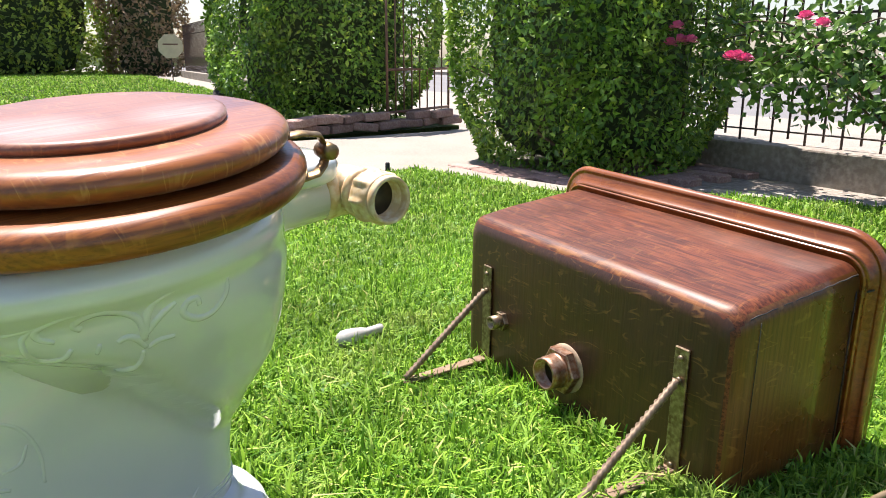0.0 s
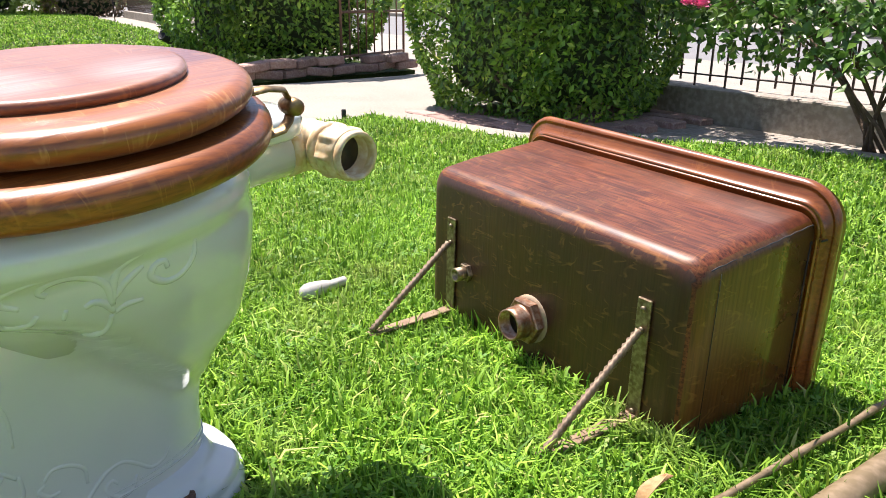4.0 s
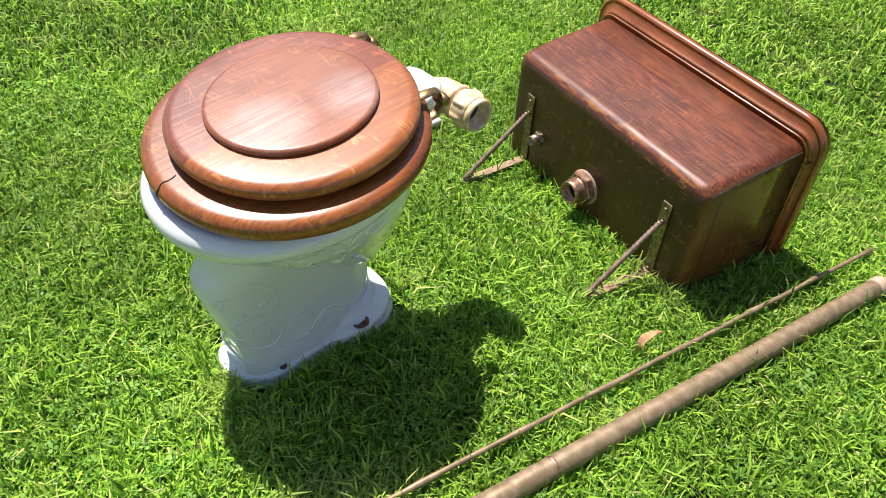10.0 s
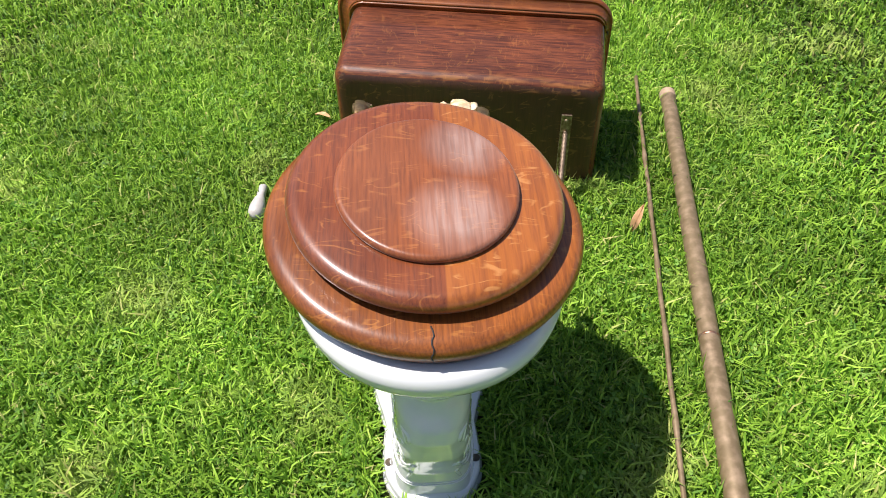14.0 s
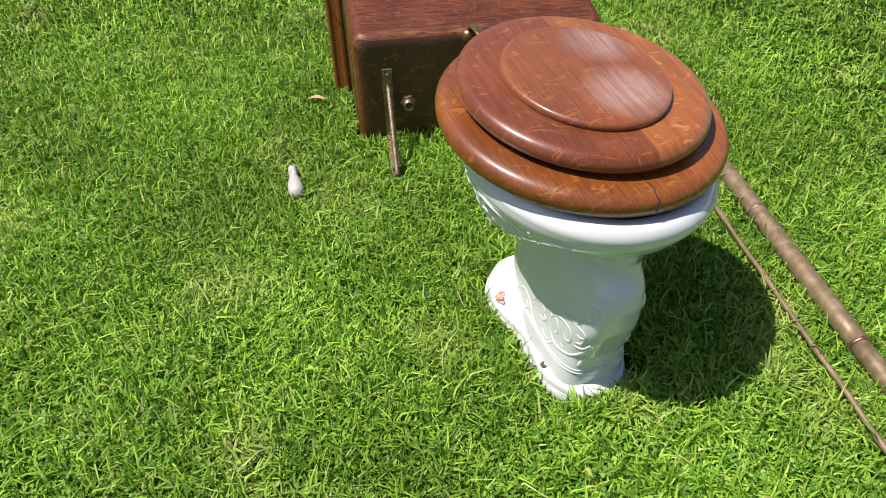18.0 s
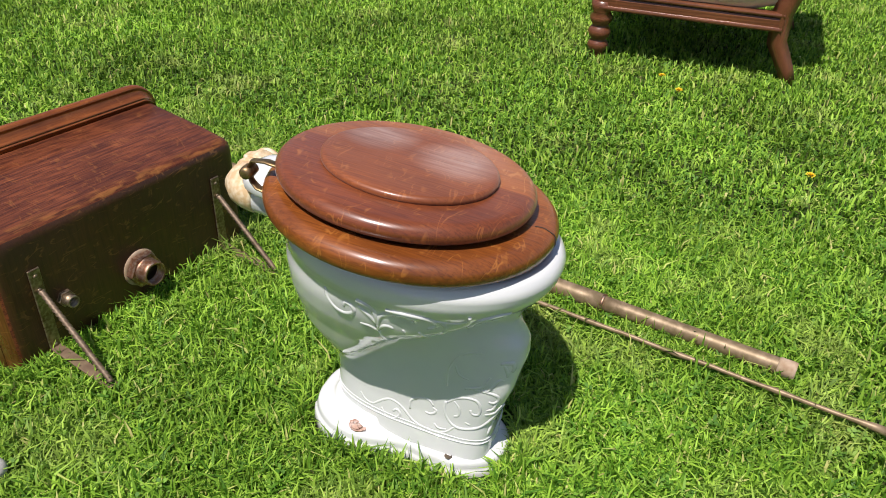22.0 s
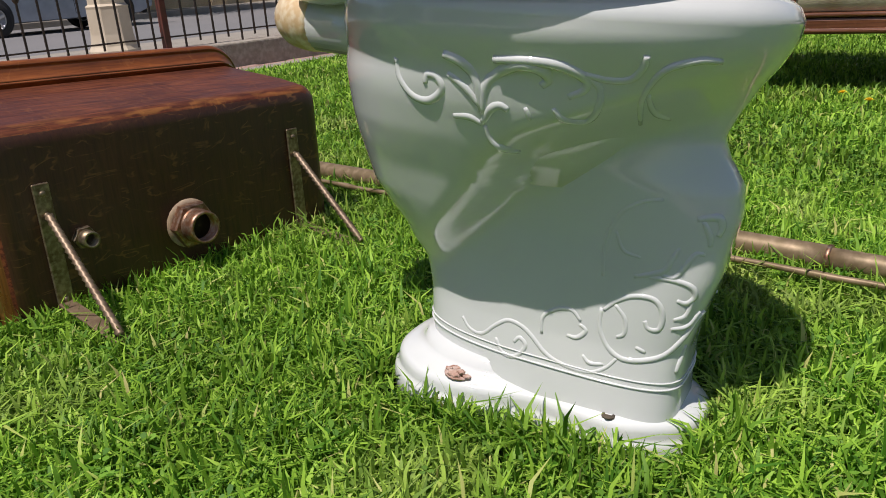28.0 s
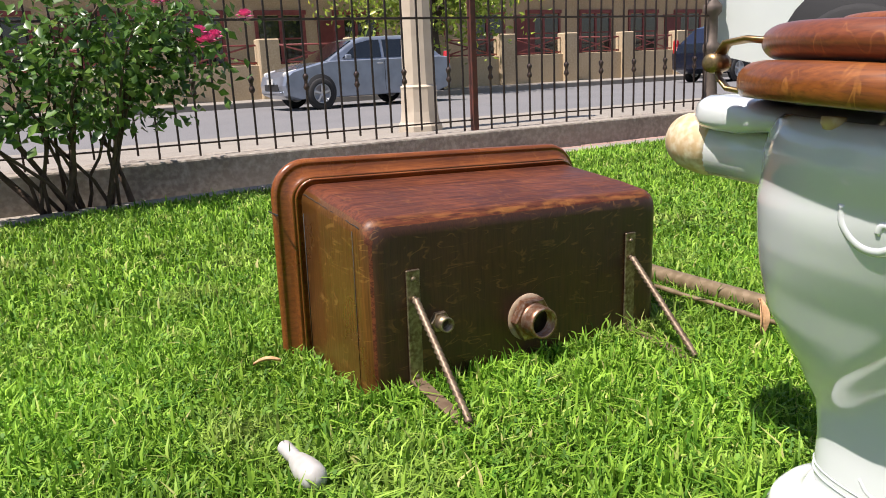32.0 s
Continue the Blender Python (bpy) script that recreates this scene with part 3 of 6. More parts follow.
        part("bead", tube("bead", [p + Vector((p.x, p.y - 0.08, 0)).normalized() * 0.0006 for p in ring], r, M_GLAZE, 8), top)

    # porcelain shelf and spigot at the back, and the cream flush elbow
    ring = []
    for y, w, h in ((0.22, 0.062, 0.010), (0.300, 0.060, 0.013), (0.330, 0.055, 0.018), (0.355, 0.050, 0.019), (0.372, 0.043, 0.018), (0.382, 0.034, 0.014), (0.387, 0.022, 0.007)):
        ring.append([(w * math.copysign(abs(math.cos(a)) ** 0.6, math.cos(a)), y, 0.395 + h * math.copysign(abs(math.sin(a)) ** 0.6, math.sin(a))) for a in (2 * math.pi * i / 32 for i in range(32))])
    part("hinge_shelf", rings_mesh("hinge_shelf", ring, M_GLAZE), top, "white porcelain hinge shelf")
    part("spigot", tube("spigot", [(0, 0.24, 0.352), (0, 0.29, 0.354), (0, 0.374, 0.358)], [0.034, 0.030, 0.0300], M_GLAZE, 24), top, "white porcelain inlet spigot")
    elbow = empty("flush_elbow", pose(0, 0.0, 0.0))
    elbow.parent = top
    pts = [(0, 0.371, 0.358), (0, 0.376, 0.358), (0, 0.388, 0.359), (0.003, 0.399, 0.360), (0.011, 0.408, 0.360), (0.022, 0.412, 0.360), (0.056, 0.413, 0.359)]
    part("elbow_body", tube("elbow_body", pts, [0.030, 0.0315, 0.0315, 0.031, 0.030, 0.028, 0.0265], M_CREAM, 28), elbow)
    part("collar", tube("collar", [(0.031, 0.4125, 0.360), (0.037, 0.4125, 0.360), (0.043, 0.4125, 0.360)], [0.0275, 0.0305, 0.0275], M_CREAM, 28), elbow)
    part("lock_nut", ribbed_nut("lock_nut", 0.0300, 0.030, M_CREAM), elbow, "cream ridged lock nut", Matrix.Translation((0.049, 0.413, 0.359)) @ pose(0, 0, 0, 0, 90, 0))
    part("nut_lip", lathe("nut_lip", [(0.0245, 0), (0.0275, 0), (0.0285, 0.007), (0.0270, 0.011), (0.0240, 0.0105), (0.0230, 0.009), (0.0225, -0.018)], M_CREAM, 28, cap=False), elbow, "", Matrix.Translation((0.079, 0.413, 0.359)) @ pose(0, 0, 0, 0, 90, 0))
    # added disc closes the bore; the shade inside is put into its colour
    part("bore_stop", lathe("bore_stop", [(0.0002, -0.015), (0.021, -0.0165), (0.0228, -0.015)], M_HOLLOW_SHADE, 24), elbow, "disc coloured dark for the shade inside the elbow", Matrix.Translation((0.079, 0.413, 0.359)) @ pose(0, 0, 0, 0, 90, 0))
    slot = [[(r_ * math.cos(a), y, 0.354 + r_ * math.sin(a)) for r_, y in ((0.027, 0.296), (0.0312, 0.296), (0.0312, 0.303), (0.027, 0.303))] for a in (radians(-58 + 8 * k) for k in range(8))]
    part("gasket", rings_mesh("gasket", slot, M_BLACK, smooth=False), elbow, "dark strip of rubber gasket")

    # seat, lid and raised panel, rounded all round
    def slab(name, yc, ax, by, z0, z1, material, r, n=112, low=1.0):
        rings = []
        h = z1 - z0
        for k in range(13):
            a = -math.pi / 2 + math.pi * k / 12
            inset = r * (1 - math.cos(a)) * (low if a < 0 else 1.0)
            z = z0 + h / 2 + h / 2 * math.sin(a)
            rings.append([((ax - inset) * math.cos(2 * math.pi * i / n), yc + (by - inset) * math.sin(2 * math.pi * i / n), z) for i in range(n)])
        for f in (0.75, 0.4, 0.1):
            rings.append([((ax - r) * f * math.cos(2 * math.pi * i / n), yc + (by - r) * f * math.sin(2 * math.pi * i / n), z1) for i in range(n)])
        return rings_mesh(name, rings, material)
    tilt = Matrix.Translation((-0.003, 0.12, 0.42)) @ pose(0, 0, 0, 0.7, 3.6, 0) @ Matrix.Translation((0, -0.12, -0.42))
    part("seat", slab("seat", SEAT[0], SEAT[1], SEAT[2], SEAT[3], SEAT[4], M_SEAT, 0.019, low=0.4), top, "rounded varnished oak seat with a fine front crack", tilt)
    part("lid", slab("lid", LID[0], LID[1], LID[2], LID[3], LID[4], M_LID, 0.017), top, "rounded reddish oak lid", tilt)
    part("lid_panel", slab("lid_panel", DISC[0], DISC[1], DISC[2], DISC[3], DISC[4], M_PANEL, 0.007), top, "raised oval oak panel with dusty worn patches", tilt)
    # crack at the front of the seat, and its two joints
    yf = SEAT[0] - SEAT[2]
    zc, hz = (SEAT[3] + SEAT[4]) / 2, (SEAT[4] - SEAT[3]) / 2
    crack = [(0.003 * math.sin(k * 1.7) * 0.5, yf + 0.019 * (1 - math.cos(a)) - 0.0006 if k < 9 else yf + 0.019 + 0.006 * (k - 8), zc + hz * math.sin(a) + 0.0003) for k, a in enumerate([-0.7 + 2.27 * min(k, 8) / 8 for k in range(11)])]
    part("front_crack", tube("front_crack", crack, 0.0009, M_BLACK, 5), top, "dark split in the seat's front", tilt)
    for x, y in ((-0.125, -0.002), (0.125, -0.002), (-0.140, 0.20), (0.140, 0.20)):
        part("seat_buffer", lathe("seat_buffer", [(0.009, 0), (0.009, 0.005), (0.007, 0.009), (0.003, 0.011)], M_CREAM, 14), top, "greenish rubber buffer", Matrix.Translation((x, y, SEAT[3] + 0.002)) @ pose(0, 0, 0, 180, 0, 0))
    for sx, drop in ((-0.085, -0.001), (0.085, -0.018)):
        hinge = empty("hinge", pose(sx, -0.023, drop))
        hinge.parent = top
        part("lid_strap", tube("lid_strap", [(0, 0.29, 0.466), (0, 0.33, 0.468), (0, 0.350, 0.464), (0, 0.358, 0.450)], [0.0085, 0.0085, 0.0078, 0.007], M_BRASS_OLD, 12, oval=0.35), hinge)
        part("seat_strap", tube("seat_strap", [(0, 0.28, 0.424), (0, 0.325, 0.422), (0, 0.344, 0.424), (0, 0.353, 0.432), (0, 0.357, 0.442)], [0.0085, 0.0085, 0.0078, 0.007, 0.007], M_BRASS_OLD, 12, oval=0.35), hinge)
        part("knuckle", lathe("knuckle", [(0.004, -0.013), (0.0082, -0.0115), (0.0095, -0.004), (0.0095, 0.004), (0.0082, 0.0115), (0.004, 0.013)], M_BRASS_OLD, 16), hinge, "aged brass hinge knuckle", Matrix.Translation((0, 0.358, 0.446)) @ pose(0, 0, 0, 0, 90, 0))
    return top


def ribbed_nut(name, radius, height, material, ribs=8, bore=0.022, n=96):
    """A moulded plastic nut: a round body with rounded ribs that fade out at its lip."""
    rings = []
    for rr, z, lift in ((bore, 0, 0), (radius * 0.97, 0, 0.3), (radius, 0.12, 1), (radius, 0.62, 1), (radius * 0.985, 0.80, 0.5), (radius * 0.95, 0.92, 0), (radius * 0.93, 1, 0), (bore, 1, 0), (bore * 0.94, 0.2, 0)):
        rings.append([(q * math.cos(a), q * math.sin(a), z * height) for a, q in ((a, rr * (1 + 0.13 * lift * max(0.0, math.cos(ribs * a)) ** 2)) for a in (2 * math.pi * i / n for i in range(n)))])
    return rings_mesh(name, rings, material)


def nut_mesh(name, radius, height, material, sides=6, bore=0.02):
    rings = []
    for rr, z in ((bore, 0), (radius * 0.93, 0), (radius, height * 0.12), (radius, height * 0.88), (radius * 0.93, height), (bore, height), (bore * 0.94, height * 0.2)):
        ring = []
        for i in range(sides * 4):
            a = 2 * math.pi * i / (sides * 4)
            f = 1.0
            if rr > bore:
                b = (a % (2 * math.pi / sides)) - math.pi / sides
                f = math.cos(math.pi / sides) / math.cos(b) * 1.06
            ring.append((rr * f * math.cos(a), rr * f * math.sin(a), z))
        rings.append(ring)
    return rings_mesh(name, rings, material, smooth=False)


SEAT = (0.126, 0.200, 0.205, 0.4095, 0.441)
LID = (0.1385, 0.172, 0.180, 0.444, 0.473)
DISC = (0.137, 0.113, 0.124, 0.471, 0.4835)
M_HOLE = mat("rusty_hole_shade", (0.06, 0.032, 0.02), 0.9, var=(0.20, 0.10, 0.06), scale=90, bump=0.3, bscale=200)
# dark brown painted for the shade inside the bores and small bolt holes
M_HOLLOW_SHADE = mat("hollow_shade", (0.10, 0.075, 0.045), 0.8, var=(0.05, 0.04, 0.03), scale=60)
M_RUST = mat("flaky_rust", (0.50, 0.33, 0.26), 0.9, var=(0.66, 0.56, 0.50), scale=90, var2=(0.30, 0.15, 0.10), scale2=160, bump=0.4, bscale=150)
make_toilet()
# ---- the wooden tank, lying on its back ----
TANK = Matrix.Translation((-0.098, 0.748, 0.003)) @ Matrix(((0.985, 0.1725, 0, 0), (-0.1725, 0.985, 0, 0), (0, 0, 1, 0), (0, 0, 0, 1))) @ pose(0, 0, 0, 0, 0.9, 0)


def make_tank():
    top = empty("toilet_cistern", TANK)
    tagged(top, "dark varnished oak toilet cistern lying on its back on the lawn", "cistern")
    u0, u1, depth = -0.070, 0.487, 0.236

    # each slice of the body is a rounded rectangle in (u, z); the bottom face rolls over at its edges
    def slice_ring(u0, u1, z0, z1, r, v, n=8):
        pts = []
        for cu, cz, a0, rr in ((u1, z0, -90, 0.004), (u1, z1, 0, r), (u0, z1, 90, r), (u0, z0, 180, 0.004)):
            su, sz = (-1 if cu == u1 else 1), (1 if cz == z0 else -1)
            for i in range(n + 1):
                a = radians(a0 + 90 * i / n)
                pts.append((cu + su * rr + rr * math.cos(a), v, cz + sz * rr + rr * math.sin(a)))
        return pts
    rings = []
    R = 0.028
    for k in range(9):
        a = math.pi / 2 * k / 8
        ins = R * (1 - math.sin(a))
        rings.append(slice_ring(u0 + ins, u1 - ins, 0.0 + ins * 0.2, TOP0 - ins, R, R * (1 - math.cos(a))))
    for v in (0.08, 0.16, depth):
        f = v / depth
        rings.append(slice_ring(u0 - 0.004 * f, u1 + 0.004 * f, 0.0, TOP0 + TAPER * f, R, v))
    # its top falls a little towards one end
    def settle(rings):
        return [[(u, v, z - max(0.0, z) / 0.28 * u * 0.020) for u, v, z in ring] for ring in rings]
    me = rings_mesh("body", settle(rings), M_TANK)
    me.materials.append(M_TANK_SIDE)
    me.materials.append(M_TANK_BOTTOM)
    # end faces get a yellower oak, bottom face a darker one, chosen by normal
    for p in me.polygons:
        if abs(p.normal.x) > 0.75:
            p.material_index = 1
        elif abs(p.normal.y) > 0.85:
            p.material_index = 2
    part("body", me, top)
    # moulded rim: rises in a cove and a bead
    prof = [(-0.006, depth - 0.002), (-0.006, depth + 0.002), (-0.006, depth + 0.002), (0.006, depth + 0.002), (0.006, depth + 0.002), (0.0085, depth + 0.004), (0.009, depth + 0.008), (0.009, depth + 0.008), (0.012, depth + 0.014), (0.018, depth + 0.019), (0.027, depth + 0.022), (0.031, depth + 0.0225), (0.031, depth + 0.0225), (0.034, depth + 0.0225), (0.0385, depth + 0.026), (0.040, depth + 0.032), (0.0385, depth + 0.038), (0.034, depth + 0.041), (0.030, depth + 0.0415), (0.030, depth + 0.0415), (0.030, depth + 0.054), (0.030, depth + 0.054), (0.026, depth + 0.058), (-0.01, depth + 0.058)]
    rings = [slice_ring(u0 - 0.004 - o, u1 + 0.004 + o * 0.45, -0.004, TOP0 + TAPER + o, R + o * 0.8, v) for o, v in prof]
    me = rings_mesh("rim_moulding", settle(rings), M_RIMWOOD)
    part("rim_moulding", me, top, "moulded orange-brown oak rim")
    # seam where the rim joins at its side
    for u in (u0 - 0.045, u1 + 0.0145):
        part("joint_line", box("joint_line", (0.002, 0.05, 0.002), M_BLACK, 0, 1), top, "dark joint", pose(u + (0.002 if u < 0 else -0.002), depth + 0.03, TOP0 - 0.02))

    # fine dark seams round the end panels
    for u, sg in ((u0, -1), (u1, 1)):
        x = u + sg * 0.0005
        zig = [(x - sg * (0.0042 - 0.004 * k / 16), 0.026 + (depth - 0.026) * k / 16, TOP0 - 0.0145 - u * 0.018 + TAPER * k / 16 + 0.0012 * (k % 2)) for k in range(17)]
        part("panel_seam", tube("panel_seam", zig, 0.0009, M_BLACK, 5), top, "dark open seam")
        part("panel_seam", tube("panel_seam", [(x, R + 0.012, 0.0), (x + sg * 0.001, R + 0.012, TOP0 - R * 0.7 - u * 0.018)], 0.0005, M_BLACK, 5), top)
        part("panel_seam", tube("panel_seam", [(x + sg * 0.004, depth - 0.006, 0.0), (x + sg * 0.004, depth - 0.006, TOP0 - R * 0.7)], 0.0008, M_BLACK, 5), top)
    for i, u in enumerate((0.0, 0.415)):
        br = empty("bracket", pose(u, -0.001, 0.0))
        br.parent = top
        part("upright", bar_with_holes("upright", 0.022, 0.178, 0.004, M_IRON), br, "tarnished flat brass bar with screw holes", pose(0, -0.002, 0.107))
        part("foot_bar", box("foot_bar", (0.020, 0.158, 0.004), M_FOOT, 0.001, 1), br, "flat bar resting on the grass", pose(-0.004, -0.083, 0.024, 4, 0, -2))
        pts = line((0, -0.008, 0.153), (-0.006, -0.158, 0.025), 60)
        part("twisted_rod", twisted("twisted_rod", pts, 0.0062, M_ROD), br, "twisted metal brace")
        for z in (0.182, 0.153, 0.034):
            part("screw", lathe("screw", [(0.0045, 0), (0.004, 0.002), (0.001, 0.0028)], M_IRON, 10), br, "", Matrix.Translation((0, -0.004, z)) @ pose(0, 0, 0, 90, 0, 0))

    # small inlet and large outlet
    inlet = empty("inlet_pipe", Matrix.Translation((0.042, 0.002, 0.111)) @ pose(0, 0, 0, 90, 0, 0))
    inlet.parent = top
    part("nut", nut_mesh("nut", 0.0155, 0.010, M_IRON, 6, 0.009), inlet)
    part("stub", lathe("stub", [(0.0115, 0), (0.0115, 0.028), (0.0085, 0.028), (0.0085, 0.004)], M_IRON, 20), inlet)
    out = empty("outlet_pipe", Matrix.Translation((0.203, 0.002, 0.087)) @ pose(0, 0, 0, 90, 0, 0))
    out.parent = top
    part("washer", lathe("washer", [(0.038, 0), (0.038, 0.003), (0.03, 0.004)], M_WASHER, 28), out, "pale torn washer")
    part("lock_nut", nut_mesh("lock_nut", 0.0345, 0.016, M_COPPER, 6, 0.02), out, "copper lock nut", pose(0, 0, 0.005))
    prof = [(0.029, 0.02)] + [(0.024 + (0.0016 if k % 2 else 0), 0.022 + 0.003 * k) for k in range(7)] + [(0.0245, 0.046), (0.0205, 0.046), (0.0205, 0.01)]
    part("threaded_pipe", lathe("threaded_pipe", prof, M_COPPER, 28), out, "threaded copper stub")
    # added dark disc, painted for the shade down the stub
    part("bore_stop", lathe("bore_stop", [(0.0002, 0.024), (0.012, 0.025), (0.0207, 0.026)], M_HOLLOW_SHADE, 24), out, "disc coloured dark for the shade inside the pipe stub")
    return top


def bar_with_holes(name, w, h, t, material):
    return box(name, (w, t, h), material, 0.0012, 1)


def twisted(name, pts, r, material, n=8):
    pts = [Vector(p) for p in pts]
    d = (pts[-1] - pts[0]).normalized()
    a = d.cross(Vector((1, 0, 0))).normalized()
    b = a.cross(d)
    rings = []
    for k, p in enumerate(pts):
        ring = []
        for i in range(n):
            th = 2 * math.pi * i / n + k * 0.55
            rr = r * (1.0 if i % 2 else 0.72)
            ring.append(p + a * rr * math.cos(th) + b * rr * math.sin(th))
        rings.append(ring)
    return rings_mesh(name, rings, material)


TOP0, TAPER = 0.272, 0.024
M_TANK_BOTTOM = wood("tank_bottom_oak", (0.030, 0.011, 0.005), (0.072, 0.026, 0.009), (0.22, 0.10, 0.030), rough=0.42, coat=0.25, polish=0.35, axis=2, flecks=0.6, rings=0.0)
M_RIMWOOD = wood("rim_oak", (0.11, 0.027, 0.008), (0.28, 0.085, 0.018), (0.44, 0.18, 0.05), rough=0.3, axis=0, flecks=0.2, rings=0.15)
M_FOOT = mat("rusty_foot_bar", (0.25, 0.18, 0.11), 0.6, 0.5, var=(0.17, 0.11, 0.07), scale=50, bump=0.1, bscale=200)
M_ROD = mat("worn_rod", (0.30, 0.225, 0.155), 0.5, 0.55, var=(0.18, 0.125, 0.08), scale=60, bump=0.05, bscale=250)
M_WASHER = mat("washer_fibre", (0.42, 0.32, 0.22), 0.8, var=(0.30, 0.2, 0.12), scale=60, bump=0.2)
make_tank()


# ---- pipes, handle, leaf on the grass ----
def make_pipe():
    top = empty("flush_pipe")
    tagged(top, "long brown brass flush pipe lying across the grass", "pipe")
    a, b = Vector((0.632, 0.985, 0.033)), Vector((0.362, -0.512, 0.031))
    d = (b - a).normalized()
    mid = a.lerp(b, 0.757)
    part("tube", tube("tube", line(a, mid, 24), 0.0182, M_PIPE, 24), top, "wider length of brown brass pipe")
    part("tube", tube("tube", line(mid, b, 10), 0.0160, M_PIPE, 24), top, "narrower length of brown brass pipe")
    part("collar", tube("collar", [a, a + d * 0.004, a + d * 0.022, a + d * 0.026], [0.0182, 0.0196, 0.0196, 0.0182], M_WASHER, 24), top, "pale taped pipe end")
    part("collar", tube("collar", [b - d * 0.032, b - d * 0.028, b - d * 0.003, b], [0.0160, 0.0176, 0.0176, 0.0164], M_WASHER, 24), top, "pale taped pipe end")
    for f, r in ((0.525, 0.0190), (0.757, 0.0194)):
        p = a.lerp(b, f)
        part("joint_ring", tube("joint_ring", [p - d * 0.003, p - d * 0.002, p + d * 0.002, p + d * 0.003], [r - 0.001, r, r, r - 0.001], M_COPPER, 24), top)
    rod = tube("supply_rod", [Vector(p) + Vector((0.0005 * math.sin(k * 0.9), 0, 0.0006 * math.sin(k * 1.3))) for k, p in enumerate(line((0.572, 1.065, 0.036), (0.258, -0.655, 0.036), 60))], [0.0044 + (0.0014 if k % 6 == 0 else 0) + (0.0026 if k > 58 else 0) for k in range(61)], M_PIPE, 10)
    tagged(new("supply_rod", rod), "thin lumpy brass supply rod lying beside the pipe", "rod")


make_pipe()


def make_handle():
    prof = [(0.004, 0), (0.0085, 0.001)]
    for k in range(5):
        prof += [(0.0095, 0.004 + k * 0.006), (0.0080, 0.007 + k * 0.006)]
    prof += [(0.0095, 0.036), (0.0125, 0.045), (0.0155, 0.060), (0.017, 0.074), (0.0165, 0.086), (0.013, 0.094), (0.006, 0.099), (0.002, 0.1)]
    ob = new("pull_handle", lathe("pull_handle", prof, M_PORCELAIN, 24))
    ob.matrix_basis = Matrix.Translation((-0.339, 0.704, 0.031)) @ pose(0, 0, 0, 93, 0, -5)
    tagged(ob, "white ribbed porcelain chain-pull handle lying in the grass", "handle")


make_handle()


def make_leaf(at):
    n = 10
    verts, faces = [], []
    for i in range(n + 1):
        u = i / n
        w = 0.009 * math.sin(math.pi * min(1, u * 0.92 + 0.06)) ** 0.8
        x = (u - 0.5) * 0.062
        for k in (-1, 0, 1):
            verts.append((x, k * w, 0.010 * abs(k) + 0.012 * math.sin(u * 3)))
    for i in range(n):
        for k in (0, 1):
            faces.append((i * 3 + k, i * 3 + k + 1, i * 3 + k + 4, i * 3 + k + 3))
    ob = new("dry_leaf", mesh_of("dry_leaf", verts, faces, M_LEAF))
    so = ob.modifiers.new("thick", 'SOLIDIFY')
    so.thickness = 0.0008
    ob.matrix_basis = at
    tagged(ob, "curled tan dry leaf on the grass", "leaf")


LEAF_2 = (-0.225, 0.969)
M_LEAF = mat("dry_leaf_skin", (0.66, 0.40, 0.20), 0.7, var=(0.42, 0.22, 0.1), scale=60, bump=0.2, bscale=100)
make_leaf(pose(0.440, 0.508, 0.048, 20, -62, 40))
make_leaf(pose(LEAF_2[0], LEAF_2[1], 0.030, 6, 4, 150) @ Matrix.Diagonal((0.7, 0.9, 0.5, 1)))
# ---- iron fence on the kerb wall ----
def make_fence():
    top = empty("iron_fence", STREET)
    tagged(top, "dark wrought-iron fence with twisted ornaments on the kerb wall", "fence")
    n = 3.40
    s0, s1 = -2.40, 3.49
    for z, name in ((0.188, "rail"), (0.735, "rail")):
        part(name, box(name, (s1 - s0, 0.012, 0.012 if z > 0.5 else 0.008), M_FENCE, 0.002, 1), top, "", pose((s0 + s1) / 2, n, z))
    bar = box("bar", (0.0085, 0.0085, 0.80), M_FENCE, 0, 1, (0, 0, 0.50))
    short = box("bar", (0.0085, 0.0085, 0.735), M_FENCE, 0, 1, (0, 0, 0.5225))
    tip = lathe("spear", [(0.006, 0), (0.010, 0.012), (0.012, 0.03), (0.008, 0.055), (0.001, 0.085)], M_FENCE, 8)
    orn = lathe("ornament", [(0.004, -0.042), (0.011, -0.036), (0.016, -0.026), (0.012, -0.014), (0.008, -0.004), (0.010, 0.0), (0.008, 0.004), (0.012, 0.014), (0.016, 0.026), (0.011, 0.036), (0.004, 0.042)], M_FENCE, 8)
    k0 = math.ceil((s0 - 0.365) / 0.0903)
    k = k0
    while 0.365 + 0.0903 * k < s1 - 0.02:
        s = 0.365 + 0.0903 * k
        if abs(s - 1.606) > 0.025:
            b = part("bar", bar if k % 2 else short, top, "", pose(s, n, 0))
            part("spear", tip, b, "", pose(0, 0, 0.895))
            if k % 3 == 0:
                part("ornament", orn, b, "", pose(0, 0, 0.44))
        k += 1
    part("post", box("post", (0.036, 0.036, 1.0), M_RED_POST, 0.003, 1), top, "rusty red square post", pose(1.606, n, 0.59))
    post = empty("corner_post", pose(3.50, n, 0.03))
    post.parent = top
    part("shaft", lathe("shaft", [(0.075, 0.0), (0.075, 0.08), (0.055, 0.10), (0.065, 0.14), (0.050, 0.18), (0.042, 0.30), (0.040, 0.45), (0.055, 0.48), (0.055, 0.52), (0.038, 0.54), (0.036, 0.70), (0.060, 0.73), (0.060, 0.77), (0.034, 0.80), (0.030, 1.0)], M_FENCE_OLD, 16), post, "turned iron corner post")


